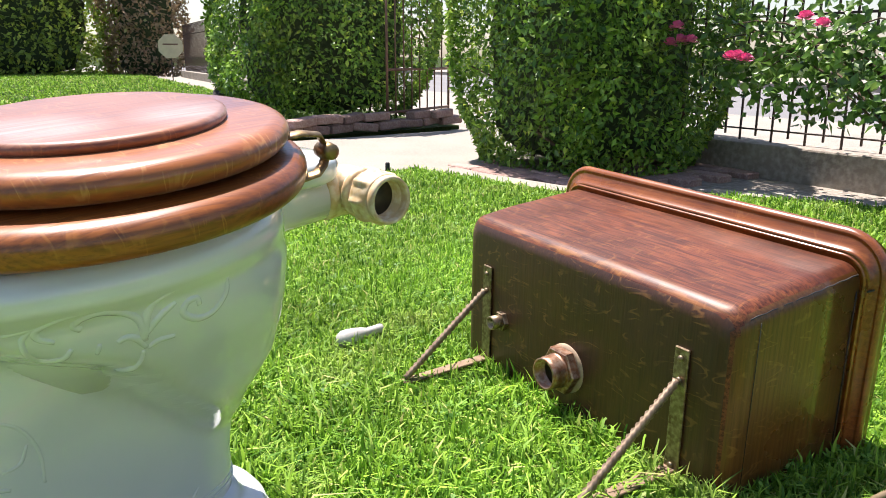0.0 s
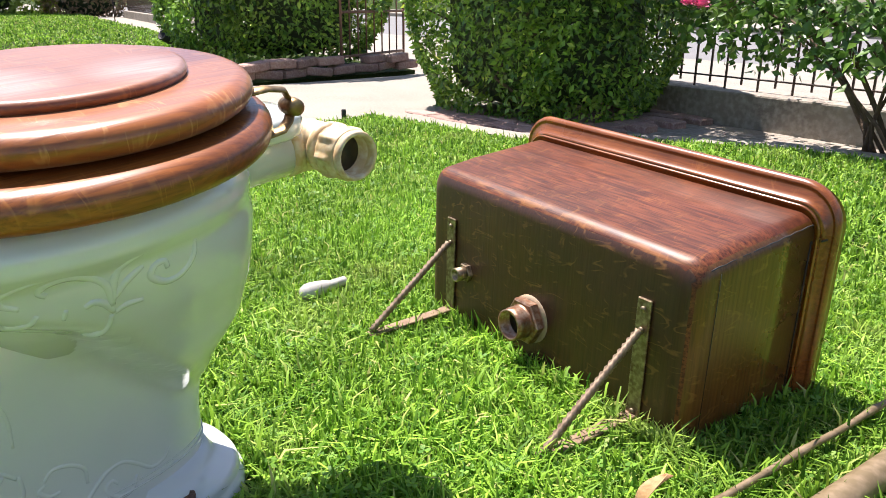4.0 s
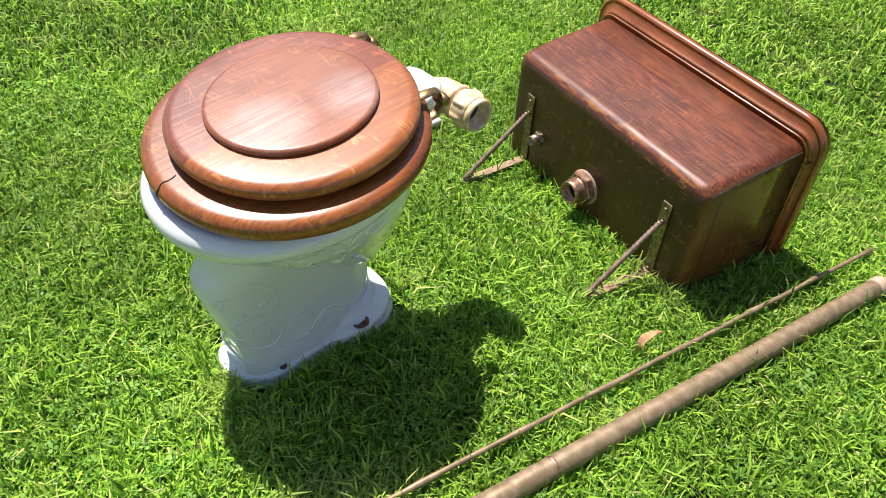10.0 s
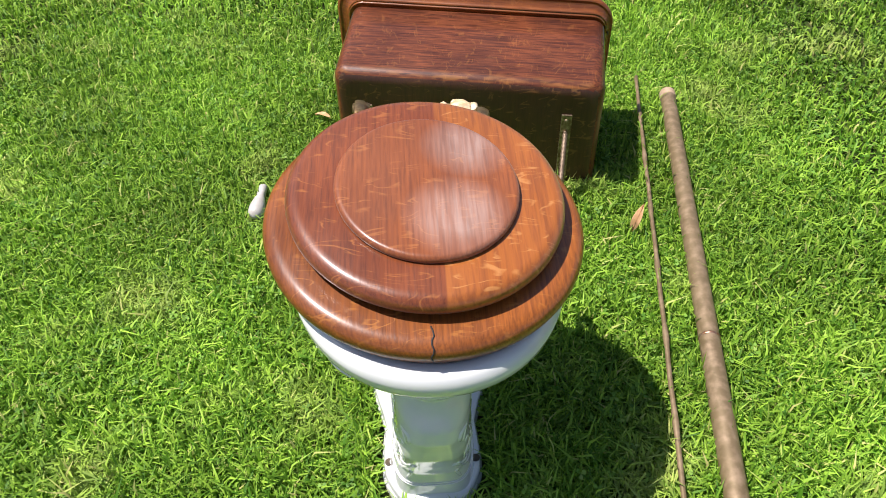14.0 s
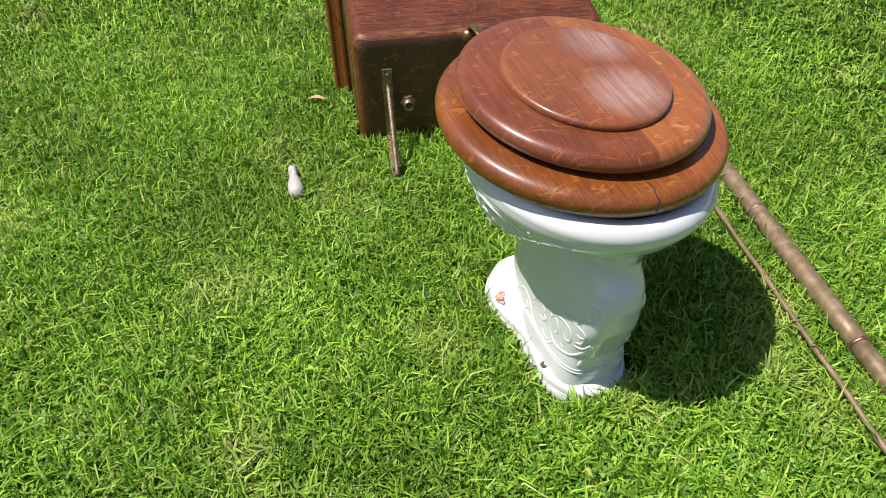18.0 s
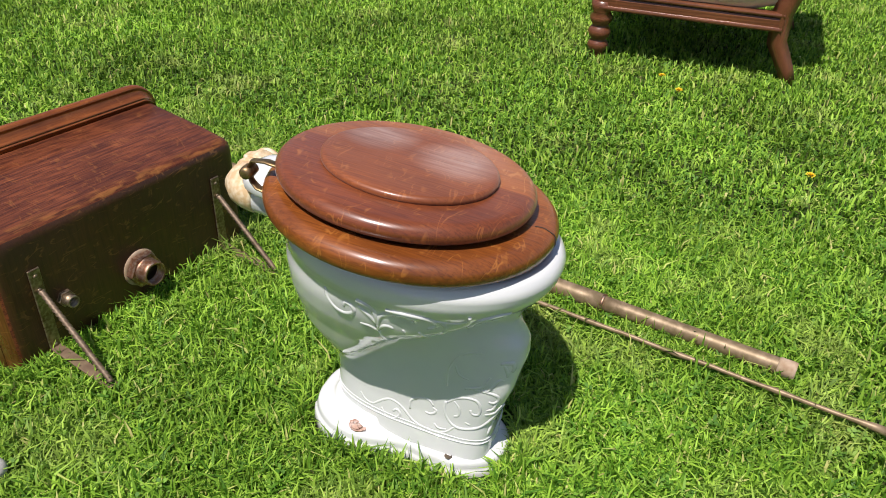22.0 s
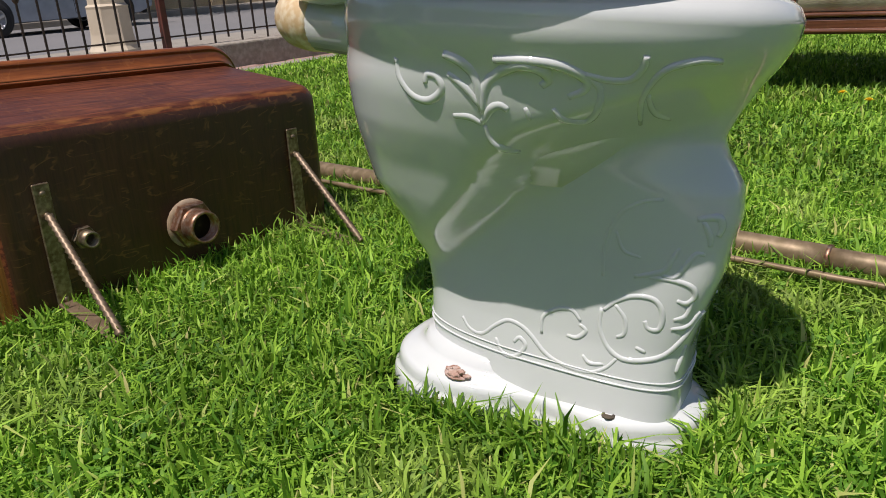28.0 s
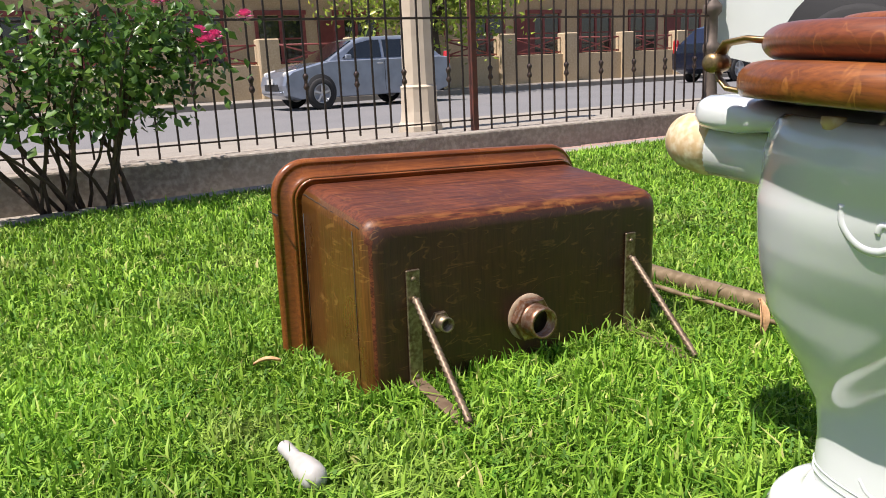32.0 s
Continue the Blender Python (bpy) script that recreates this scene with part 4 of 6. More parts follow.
def make_far_fence():
    """The fence's next stretch, on its own low wall beyond the far lawn."""
    at = STREET @ pose(-15.6, 4.75, 0.0, 0, 0, -6.5)
    low = new("wall_west", box("wall_west", (9.0, 0.22, 0.50), M_WALL, 0.010, 2))
    low.matrix_basis = at @ pose(0, 0, -0.10)
    tagged(low, "low weathered concrete wall under the far fence", "wall", kind="structure")
    top = empty("iron_fence", at)
    tagged(top, "plain dark iron fence beyond the far lawn", "fence")
    for z in (0.25, 1.05):
        part("rail", box("rail", (9.0, 0.02, 0.02), M_FENCE, 0.002, 1), top, "", pose(0, 0, z))
    bar = box("bar", (0.014, 0.014, 1.15), M_FENCE, 0, 1, (0, 0, 0.72))
    for k in range(75):
        part("bar", bar, top, "", pose(-4.44 + 0.12 * k, 0, 0))


M_FENCE_OLD = mat("weathered_iron", (0.12, 0.095, 0.08), 0.6, 0.4, var=(0.18, 0.14, 0.11), scale=14, bump=0.1, bscale=60)
make_fence()
make_far_fence()


def make_gate():
    top = empty("iron_gate", STREET)
    tagged(top, "brown iron garden gate standing ajar between the hedges", "gate")
    s, n = -4.38, 2.78
    d = Vector((-0.45, 0.89, 0)).normalized()
    w = 0.92
    for k in range(9):
        p = Vector((s, n, 0)) + d * w * k / 8
        r = 0.010 if k in (0, 8) else 0.006
        part("bar", tube("bar", [(p.x, p.y, 0.10), (p.x, p.y, 1.25)], r, M_GATE, 8), top)
    for z in (0.12, 0.44, 1.20):
        p, q = Vector((s, n, z)), Vector((s, n, z)) + d * w
        part("rail", tube("rail", [p, q], 0.011, M_GATE, 8), top)


M_GATE = mat("rusty_brown_gate", (0.16, 0.09, 0.06), 0.7, 0.3, var=(0.22, 0.13, 0.09), scale=12, bump=0.1)
make_gate()
# ---- hedges and bushes ----
def leaf_material(name, dark, light, yellow, trans=0.3, rough=0.35):
    m = grass_material(name, dark, light, yellow)
    m.node_tree.nodes["Principled BSDF"].inputs["Roughness"].default_value = rough
    m.node_tree.nodes["Principled BSDF"].inputs["Specular IOR Level"].default_value = 0.5
    for nd in m.node_tree.nodes:
        if nd.type == 'MIX_SHADER':
            nd.inputs[0].default_value = trans
    return m


def leaves_mesh(name, pos, nrm, size, material, seed, aspect=0.5, spread=0.9):
    """Folded pointed leaves at pos, facing roughly along nrm: four triangles each."""
    rng = np.random.default_rng(seed)
    n = len(pos)
    nrm = nrm + rng.normal(0, spread, (n, 3))
    nrm /= np.linalg.norm(nrm, axis=1)[:, None] + 1e-9
    d = rng.normal(0, 1, (n, 3)) + np.array([0, 0, -0.25])
    d -= nrm * (d * nrm).sum(1)[:, None]
    d /= np.linalg.norm(d, axis=1)[:, None] + 1e-9
    s = np.cross(nrm, d)
    L = size * rng.uniform(0.65, 1.25, n)[:, None]
    W = L * aspect / 2
    v = np.zeros((n, 6, 3))
    v[:, 0] = pos
    v[:, 1] = pos + d * L * 0.45 + s * W + nrm * W * 0.45
    v[:, 2] = pos + d * L
    v[:, 3] = pos + d * L * 0.45 - s * W + nrm * W * 0.45
    v[:, 4] = pos + d * L * 0.45
    v[:, 5] = pos
    me = bpy.data.meshes.new(name)
    me.vertices.add(n * 5)
    me.vertices.foreach_set("co", v[:, :5].reshape(-1).astype(np.float32))
    base = np.arange(n)[:, None] * 5
    loops = np.concatenate([base + np.array([0, 1, 4]), base + np.array([1, 2, 4]), base + np.array([0, 4, 3]), base + np.array([4, 2, 3])], axis=1).reshape(-1)
    me.loops.add(n * 12)
    me.loops.foreach_set("vertex_index", loops.astype(np.int32))
    me.polygons.add(n * 4)
    me.polygons.foreach_set("loop_start", (np.arange(n * 4) * 3).astype(np.int32))
    me.materials.append(material)
    me.update(calc_edges=True)
    return me


def hedge_points(rng, n, size, bulge=0.10, depth=0.14, wobble=0.08):
    """Points in the skin of a rounded, uneven block, and their outward directions."""
    sx, sy, sz = size
    p, q = [], []
    areas = np.array([sy * sz, sy * sz, sx * sz, sx * sz, sx * sy])
    face = rng.choice(5, n, p=areas / areas.sum())
    u = rng.uniform(-0.5, 0.5, (n, 3)) * np.array(size)
    nr = np.zeros((n, 3))
    for k, (ax, sg) in enumerate(((0, 1), (0, -1), (1, 1), (1, -1), (2, 1))):
        m = face == k
        u[m, ax] = sg * size[ax] / 2
        nr[m, ax] = sg
    ph = rng.uniform(0, 6, 6)
    w = wobble * (np.sin(u[:, 0] * 7 + ph[0]) * np.cos(u[:, 2] * 6 + ph[1]) + np.sin(u[:, 1] * 8 + ph[2] + u[:, 2] * 4) * 0.8)
    lowfade = np.clip((u[:, 2] + sz / 2) / 0.25, 0.35, 1)[:, None]
    u = u + nr * (w - depth * rng.random(n) ** 1.6)[:, None]
    c = np.clip(np.linalg.norm(u / (np.array(size) / 2), axis=1) / 1.5, 0.8, None)[:, None]
    u[:, :2] = u[:, :2] / c * 0.88 * (0.88 + 0.12 * lowfade)
    u[:, 2] += sz / 2
    return u, nr + np.array([0, 0, 0.35])


def stems_mesh(name, rng, count, size, height, material, r=0.012):
    verts, faces = [], []
    for _ in range(count):
        x, y = rng.uniform(-size[0] / 3, size[0] / 3), rng.uniform(-size[1] / 3, size[1] / 3)
        pts = [(x, y, -0.02)]
        for k in range(1, 6):
            pts.append((x + (rng.random() - 0.5) * 0.1 * k, y + (rng.random() - 0.5) * 0.1 * k, height * k / 5))
        rings = tube_points(pts, [r * (1 - 0.13 * k) for k in range(6)], 6)
        b = len(verts)
        verts += [v for ring in rings for v in ring]
        for k in range(5):
            for i in range(6):
                j = (i + 1) % 6
                faces.append((b + k * 6 + i, b + k * 6 + j, b + (k + 1) * 6 + j, b + (k + 1) * 6 + i))
    return mesh_of(name, verts, faces, material)


def make_hedge(m, size, leaves, leaf, material, label, seed, core=0.72, wobble=0.08):
    top = empty("hedge", m)
    tagged(top, label, "hedge")
    rng = np.random.default_rng(seed)
    p, q = hedge_points(rng, leaves, size, wobble=wobble)
    part("crown", leaves_mesh("crown", p, q, leaf, material, seed + 1), top, "dense small glossy leaves")
    # solid heart of the hedge; the shade among its twigs is put into its colour
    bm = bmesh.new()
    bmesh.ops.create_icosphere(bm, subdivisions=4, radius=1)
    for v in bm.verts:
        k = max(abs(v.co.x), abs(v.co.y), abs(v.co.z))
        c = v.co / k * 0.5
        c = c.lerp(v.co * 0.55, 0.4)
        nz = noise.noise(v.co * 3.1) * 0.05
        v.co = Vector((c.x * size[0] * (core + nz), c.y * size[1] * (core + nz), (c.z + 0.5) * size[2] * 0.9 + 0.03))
    part("heart", from_bm("heart", bm, M_HEDGE_SHADE, True), top, "solid core coloured dark for the shade inside")
    part("stem_tangle", stems_mesh("stem_tangle", rng, 14, size, 0.5, M_BARK), top, "brown woody stems")
    return top


M_HEDGE_SHADE = mat("hedge_shade", (0.03, 0.045, 0.016), 0.95, var=(0.05, 0.07, 0.022), scale=20, bump=0.5, bscale=40)
M_BARK = mat("brown_bark", (0.13, 0.085, 0.055), 0.9, var=(0.08, 0.05, 0.03), scale=30, bump=0.4, bscale=80)
M_HEDGE = leaf_material("hedge_leaves", (0.05, 0.135, 0.018), (0.29, 0.50, 0.060), (0.58, 0.68, 0.10))
M_HEDGE_FAR = leaf_material("yellowish_leaves", (0.14, 0.22, 0.03), (0.42, 0.54, 0.07), (0.72, 0.68, 0.12))
M_HEDGE_DRY = leaf_material("dry_brown_leaves", (0.24, 0.15, 0.08), (0.46, 0.32, 0.17), (0.28, 0.34, 0.09))
M_ROSE = leaf_material("rose_leaves", (0.04, 0.10, 0.016), (0.14, 0.27, 0.05), (0.34, 0.46, 0.10))
M_PETAL = mat("pink_petals", (0.72, 0.10, 0.28), 0.5, var=(0.80, 0.22, 0.42), scale=40)

make_hedge(STREET @ pose(-2.22, 2.80, -0.01), (1.14, 1.10, 1.35), 32000, 0.038, M_HEDGE, "tall clipped dark green hedge beside the walkway", 11)
make_hedge(STREET @ pose(-5.45, 2.70, 0.06), (1.75, 1.50, 1.55), 34000, 0.047, M_HEDGE, "clipped green hedge behind the brick planter edge", 21)
make_hedge(STREET @ pose(-23.9, 0.6, -0.05), (2.8, 7.6, 3.8), 19000, 0.15, M_HEDGE_FAR, "loose yellow-green bush beyond the far lawn", 31, wobble=0.2)
make_hedge(STREET @ pose(-23.0, 4.9, -0.05), (2.2, 2.0, 3.8), 9000, 0.13, M_HEDGE_DRY, "dry brown creeper beyond the far lawn", 41, wobble=0.2)


def make_rose():
    top = empty("rose_bush", STREET @ pose(-0.42, 2.98, 0.0))
    tagged(top, "leafy rose bush with pink flowers against the fence", "bush")
    rng = np.random.default_rng(77)
    tips = []
    for k in range(15):
        a = rng.uniform(0, 6.28)
        out = rng.uniform(0.30, 0.62) if math.cos(a) < 0 else rng.uniform(0.15, 0.5)
        h = rng.uniform(0.6, 1.25)
        wide = -1.95 if math.cos(a) < 0 else 0.95
        pts = []
        base = Vector((rng.uniform(-0.20, 0.16), rng.uniform(-0.07, 0.07), -0.02))
        for i in range(9):
            u = i / 8
            pts.append(base + Vector((abs(math.cos(a)) * wide * out * u ** 1.2 + rng.uniform(-0.015, 0.015), math.sin(a) * out * 0.6 * u ** 1.3 + rng.uniform(-0.015, 0.015), h * (u - 0.32 * u * u))))
        part("cane", tube("cane", pts, [(0.014 if k % 4 == 0 else 0.008) * (1 - 0.75 * i / 8) for i in range(9)], M_BARK, 7), top, "brown woody cane" if k == 0 else "")
        tips += [p for p in pts[4:]]
    spots = ((-1.57, 2.85, 0.657), (-1.60, 2.85, 0.587), (-1.54, 2.84, 0.60), (-1.49, 2.85, 0.597), (-1.25, 2.85, 0.532), (-1.29, 2.86, 0.53), (-1.21, 2.85, 0.52), (-0.97, 2.85, 0.673), (-0.90, 2.85, 0.645), (-0.12, 2.95, 0.749), (0.01, 2.95, 0.636), (0.04, 2.94, 0.605), (0.02, 2.93, 0.60), (0.19, 2.95, 0.694), (0.07, 2.96, 0.62), (-0.4, 2.7, 0.82))
    for s_, n_, z in spots[::2]:
        end = Vector((s_ + 0.42, n_ - 2.98, z - 0.02))
        pts = [Vector((0.1 * end.x, 0, 0.0)).lerp(end, i / 8) + Vector((0, 0, 0.30 * math.sin(math.pi * i / 8))) for i in range(9)]
        part("cane", tube("cane", pts, [0.007 * (1 - 0.7 * i / 8) for i in range(9)], M_BARK, 7), top)
        tips += pts[4:] + [end + Vector((math.copysign(dx, -end.x), 0.06, dz)) for dx, dz in ((0.10, -0.08), (0.18, -0.02), (0.16, -0.18), (0.26, -0.12), (0.05, -0.05))]
    pos, nr = [], []
    for t_ in tips:
        m = 24
        off = rng.normal(0, 0.085, (m, 3))
        pos.append(np.array(t_) + off)
        nr.append(off * 3 + np.array([0, 0, 0.6]))
    pos = np.concatenate(pos)
    pos[:, 2] = np.maximum(pos[:, 2], 0.27 + 0.1 * rng.random(len(pos)))
    part("foliage", leaves_mesh("foliage", pos, np.concatenate(nr), 0.050, M_ROSE, 5, 0.6), top, "light green rose leaves")
    for s_, n_, z in spots:
        x, y = s_ + 0.42, n_ - 3.13
        bm = bmesh.new()
        for j in range(26):
            a, e = j * 2.4, 0.15 + 0.062 * j
            d = Vector((math.cos(a) * math.sin(e), math.sin(a) * math.sin(e), math.cos(e)))
            side = Vector((-math.sin(a), math.cos(a), 0)) * 0.014
            c = d * 0.018
            up = d * 0.017
            vs = [bm.verts.new(c - side * 0.5), bm.verts.new(c + side * 0.5), bm.verts.new(c + side + up), bm.verts.new(c + up * 1.3), bm.verts.new(c - side + up)]
            bm.faces.new(vs)
        part("flower", from_bm("flower", bm, M_PETAL, True), top, "pink rose flower", pose(x, y, z))


make_rose()


def make_brick_edges():
    edge = empty("planter_edge", STREET)
    tagged(edge, "rough stacked red brick edge of the hedge planter", "brick edging")
    me = box("brick", (0.21, 0.10, 0.060), M_BRICK, 0.008, 1)
    rng = random.Random(8)
    for row in range(2):
        for k in range(9):
            if row == 1 and k in (0, 5, 8):
                continue
            f = (k + 0.5 * row) / 8.5
            s, n = -4.20 - 0.36 * f, 1.70 + 1.85 * f
            part("brick", me, edge, "", pose(s + rng.uniform(-0.03, 0.03), n, 0.028 + 0.064 * row + rng.uniform(-0.006, 0.006), rng.uniform(-4, 4), rng.uniform(-6, 6), 101 + rng.uniform(-14, 14)))


make_brick_edges()


def make_sign():
    top = empty("yard_sign", STREET @ pose(-16.0, 3.96, 0.0) @ pose(0, 0, 0, 0, 0, 72))
    tagged(top, "pale octagonal yard sign on a thin stake", "sign")
    bm = bmesh.new()
    r = bmesh.ops.create_circle(bm, segments=8, radius=0.26, cap_ends=True)
    g = bmesh.ops.extrude_face_region(bm, geom=bm.faces[:])
    bmesh.ops.translate(bm, vec=(0, 0, 0.012), verts=[v for v in g["geom"] if isinstance(v, bmesh.types.BMVert)])
    part("board", from_bm("board", bm, M_SIGN), top, "", Matrix.Translation((0, 0, 0.72)) @ pose(0, 0, 0, 90, 22.5, 0))
    part("text_bar", box("text_bar", (0.30, 0.004, 0.03), M_GATE, 0, 1), top, "", pose(0, -0.016, 0.76))
    part("stake", tube("stake", [(0, 0.01, -0.05), (0, 0.01, 0.6)], 0.012, M_FENCE, 6), top)


M_SIGN = mat("sign_board", (0.62, 0.55, 0.36), 0.6, var=(0.52, 0.45, 0.3), scale=6)
make_sign()


def make_spotlight(s, n, turn):
    top = empty("garden_spotlight", STREET @ pose(s, n, 0.0) @ pose(0, 0, 0, 0, 0, turn))
    tagged(top, "small black garden spotlight on a spike in the lawn", "spotlight", group="spotlights by the hedge")
    part("spike", tube("spike", [(0, 0, -0.05), (0, 0, 0.07)], 0.012, M_BLACK, 8), top)
    part("head", lathe("head", [(0.03, 0), (0.045, 0.02), (0.055, 0.10), (0.06, 0.13), (0.052, 0.132), (0.03, 0.09)], M_BLACK, 18), top, "", pose(0, 0, 0.10, 55, 0, 0))


make_spotlight(-7.22, 2.40, 20)
make_spotlight(-7.12, 2.62, -15)
stub = tube("sprinkler_stub", [(0, 0, -0.03), (0, 0, 0.045), (0, 0, 0.05)], [0.011, 0.011, 0.008], M_BLACK, 12)
stub = new("sprinkler_stub", stub)
stub.matrix_basis = STREET @ pose(-2.39, 1.70, 0.0)
tagged(stub, "short black sprinkler stub at the lawn's edge", "sprinkler")
# ---- street lamp ----
def make_lamp():
    top = empty("street_lamp", STREET @ pose(2.965, 6.55, -0.13))
    tagged(top, "cream fluted concrete street lamp post on the pavement", "street lamp")
    prof = [(0.23, 0.0), (0.23, 0.06), (0.205, 0.10), (0.19, 0.20), (0.185, 0.42), (0.19, 0.44), (0.162, 0.46), (0.155, 0.9), (0.14, 2.4), (0.12, 4.2), (0.06, 4.3)]
    part("shaft", lathe("shaft", prof, M_LAMP, 8, smooth=False), top)
    part("lantern", lathe("lantern", [(0.05, 0), (0.16, 0.10), (0.20, 0.35), (0.12, 0.5), (0.03, 0.58)], M_GLASS_PALE, 16), top, "pale globe lantern", pose(0, 0, 4.3))


M_LAMP = mat("cream_lamp_concrete", (0.58, 0.50, 0.38), 0.85, var=(0.50, 0.42, 0.31), scale=5, bump=0.1, bscale=60)
M_GLASS_PALE = mat("milky_glass", (0.7, 0.7, 0.66), 0.2)
make_lamp()


# ---- vehicles ----
def car_body(name, outline, width, material, tuck=0.10):
    """A body lofted across its width from a side outline (x, z), drawn in towards the roof and the sides."""
    zs = [p[1] for p in outline]
    zt = max(zs)
    rings = []
    for f, sq in ((-1.0, 0.93), (-0.97, 0.97), (-0.85, 1.0), (0.85, 1.0), (0.97, 0.97), (1.0, 0.93)):
        ring = []
        for x, z in outline:
            k = max(0.0, (z - 0.85) / (zt - 0.85)) if z > 0.85 else 0.0
            ring.append((x * (0.985 + 0.015 * (1 if abs(f) < 0.9 else 0)), f * width / 2 * (1 - tuck * 2 * k), 0.55 + (z - 0.55) * sq))
        rings.append(ring)
    return rings_mesh(name, rings, material, smooth=False)


def make_wheel(parent, at, r, w, turn=0):
    wh = empty("wheel", at @ pose(0, 0, 0, 90, 0, 0))
    wh.parent = parent
    part("tyre", lathe("tyre", [(r * 0.66, -w / 2), (r * 0.92, -w / 2), (r, -w * 0.36), (r, w * 0.36), (r * 0.92, w / 2), (r * 0.66, w / 2)], M_TYRE, 32, cap=False), wh, "black rubber tyre")
    for sg in (1, -1):
        part("rim", lathe("rim", [(r * 0.66, 0), (r * 0.62, 0.01), (r * 0.5, -0.03), (r * 0.2, -0.02), (0.01, -0.015)], M_RIM, 24), wh, "silver wheel rim", pose(0, 0, sg * w * 0.42, 0 if sg > 0 else 180, 0, 0))
        for k in range(5):
            part("spoke", box("spoke", (r * 0.16, r * 0.46, 0.02), M_RIM, 0.005, 1), wh, "", Matrix.Translation((0, 0, sg * w * 0.44)) @ pose(0, 0, 0, 0, 0, 72 * k) @ pose(0, r * 0.36, 0))


def make_car(m, body_mat, label):
    top = empty("car", m)
    tagged(top, label, "car")
    lower = [(-2.12, 0.30), (-2.16, 0.50), (-2.10, 0.68), (-1.95, 0.78), (-1.30, 0.93), (-1.05, 0.97), (1.85, 1.00), (2.08, 0.98), (2.14, 0.75), (2.12, 0.34), (1.80, 0.22), (-1.85, 0.20)]
    part("body", car_body("body", lower, 1.70, body_mat, 0.0), top)
    cabin = [(-1.22, 0.90), (-0.35, 1.38), (-0.10, 1.44), (0.95, 1.46), (1.45, 1.36), (1.98, 0.98), (1.9, 0.90)]
    part("cabin", car_body("cabin", cabin, 1.62, body_mat, 0.10), top)
    # side glass, proud of the cabin by a few millimetres
    for sg in (-1, 1):
        for name, q in (("front_window", [(-0.72, 1.00), (-0.30, 1.30), (-0.02, 1.36), (0.28, 1.37), (0.28, 1.00)]), ("rear_window", [(0.36, 1.00), (0.36, 1.37), (0.92, 1.37), (1.22, 1.28), (1.22, 1.00)]), ("quarter_window", [(1.30, 1.02), (1.30, 1.24), (1.56, 1.08), (1.56, 1.02)])):
            verts = []
            for x, z in q:
                k = max(0.0, (z - 0.85) / 0.61)
                verts.append((x, sg * (0.81 * (1 - 0.2 * k) + 0.006), z))
            verts += [(x, y - sg * 0.004, z) for x, y, z in verts]
            c = len(q)
            faces = [tuple(range(c)), tuple(range(2 * c - 1, c - 1, -1))] + [(i, (i + 1) % c, c + (i + 1) % c, c + i) for i in range(c)]
            part(name, mesh_of(name, verts, faces, M_CAR_GLASS, False), top, "dark tinted window")
        part("mirror", box("mirror", (0.14, 0.10, 0.11), body_mat, 0.03, 2), top, "", pose(-0.62, sg * 0.90, 1.03))
        for x in (0.20, 1.10):
            part("door_handle", box("door_handle", (0.15, 0.03, 0.035), M_RIM, 0.01, 1), top, "", pose(x, sg * 0.853, 0.88))
        part("door_seam", box("door_seam", (0.008, 0.006, 0.62), M_BLACK, 0, 1), top, "", pose(0.32, sg * 0.851, 0.62))
        part("headlight", box("headlight", (0.34, 0.12, 0.15), M_GLASS_PALE, 0.04, 2), top, "clear headlight", pose(-1.92, sg * 0.66, 0.72, 0, -12, sg * 12))
        part("tail_light", box("tail_light", (0.10, 0.16, 0.34), M_TAIL, 0.03, 2), top, "red tail light", pose(2.08, sg * 0.74, 0.92))
        for x in (-1.30, 1.28):
            part("wheel_arch", lathe("wheel_arch", [(0.02, 0), (0.36, 0), (0.37, 0.01), (0.36, 0.02), (0.02, 0.02)], M_BLACK, 28), top, "", Matrix.Translation((x, sg * 0.850, 0.34)) @ pose(0, 0, 0, -90 * sg, 0, 0) @ pose(0, 0, -0.015))
            make_wheel(top, pose(x, sg * 0.80, 0.31), 0.31, 0.19)
    part("windscreen", mesh_of("windscreen", [(-1.19, -0.70, 0.945), (-1.19, 0.70, 0.945), (-0.40, 0.60, 1.375), (-0.40, -0.60, 1.375), (-1.16, -0.70, 0.92), (-1.16, 0.70, 0.92), (-0.38, 0.60, 1.35), (-0.38, -0.60, 1.35)], [(0, 1, 2, 3), (7, 6, 5, 4), (0, 4, 5, 1), (1, 5, 6, 2), (2, 6, 7, 3), (3, 7, 4, 0)], M_CAR_GLASS, False), top, "dark windscreen")
    part("grille", box("grille", (0.03, 0.9, 0.14), M_BLACK, 0.01, 1), top, "", pose(-2.15, 0, 0.46))
    part("bumper_bar", box("bumper_bar", (0.06, 1.3, 0.05), body_mat, 0.02, 1), top, "", pose(-2.16, 0, 0.36))
    part("plate_bar", box("plate_bar", (0.02, 0.40, 0.11), M_GLASS_PALE, 0.005, 1), top, "blank number plate", pose(-2.18, 0, 0.58))
    return top


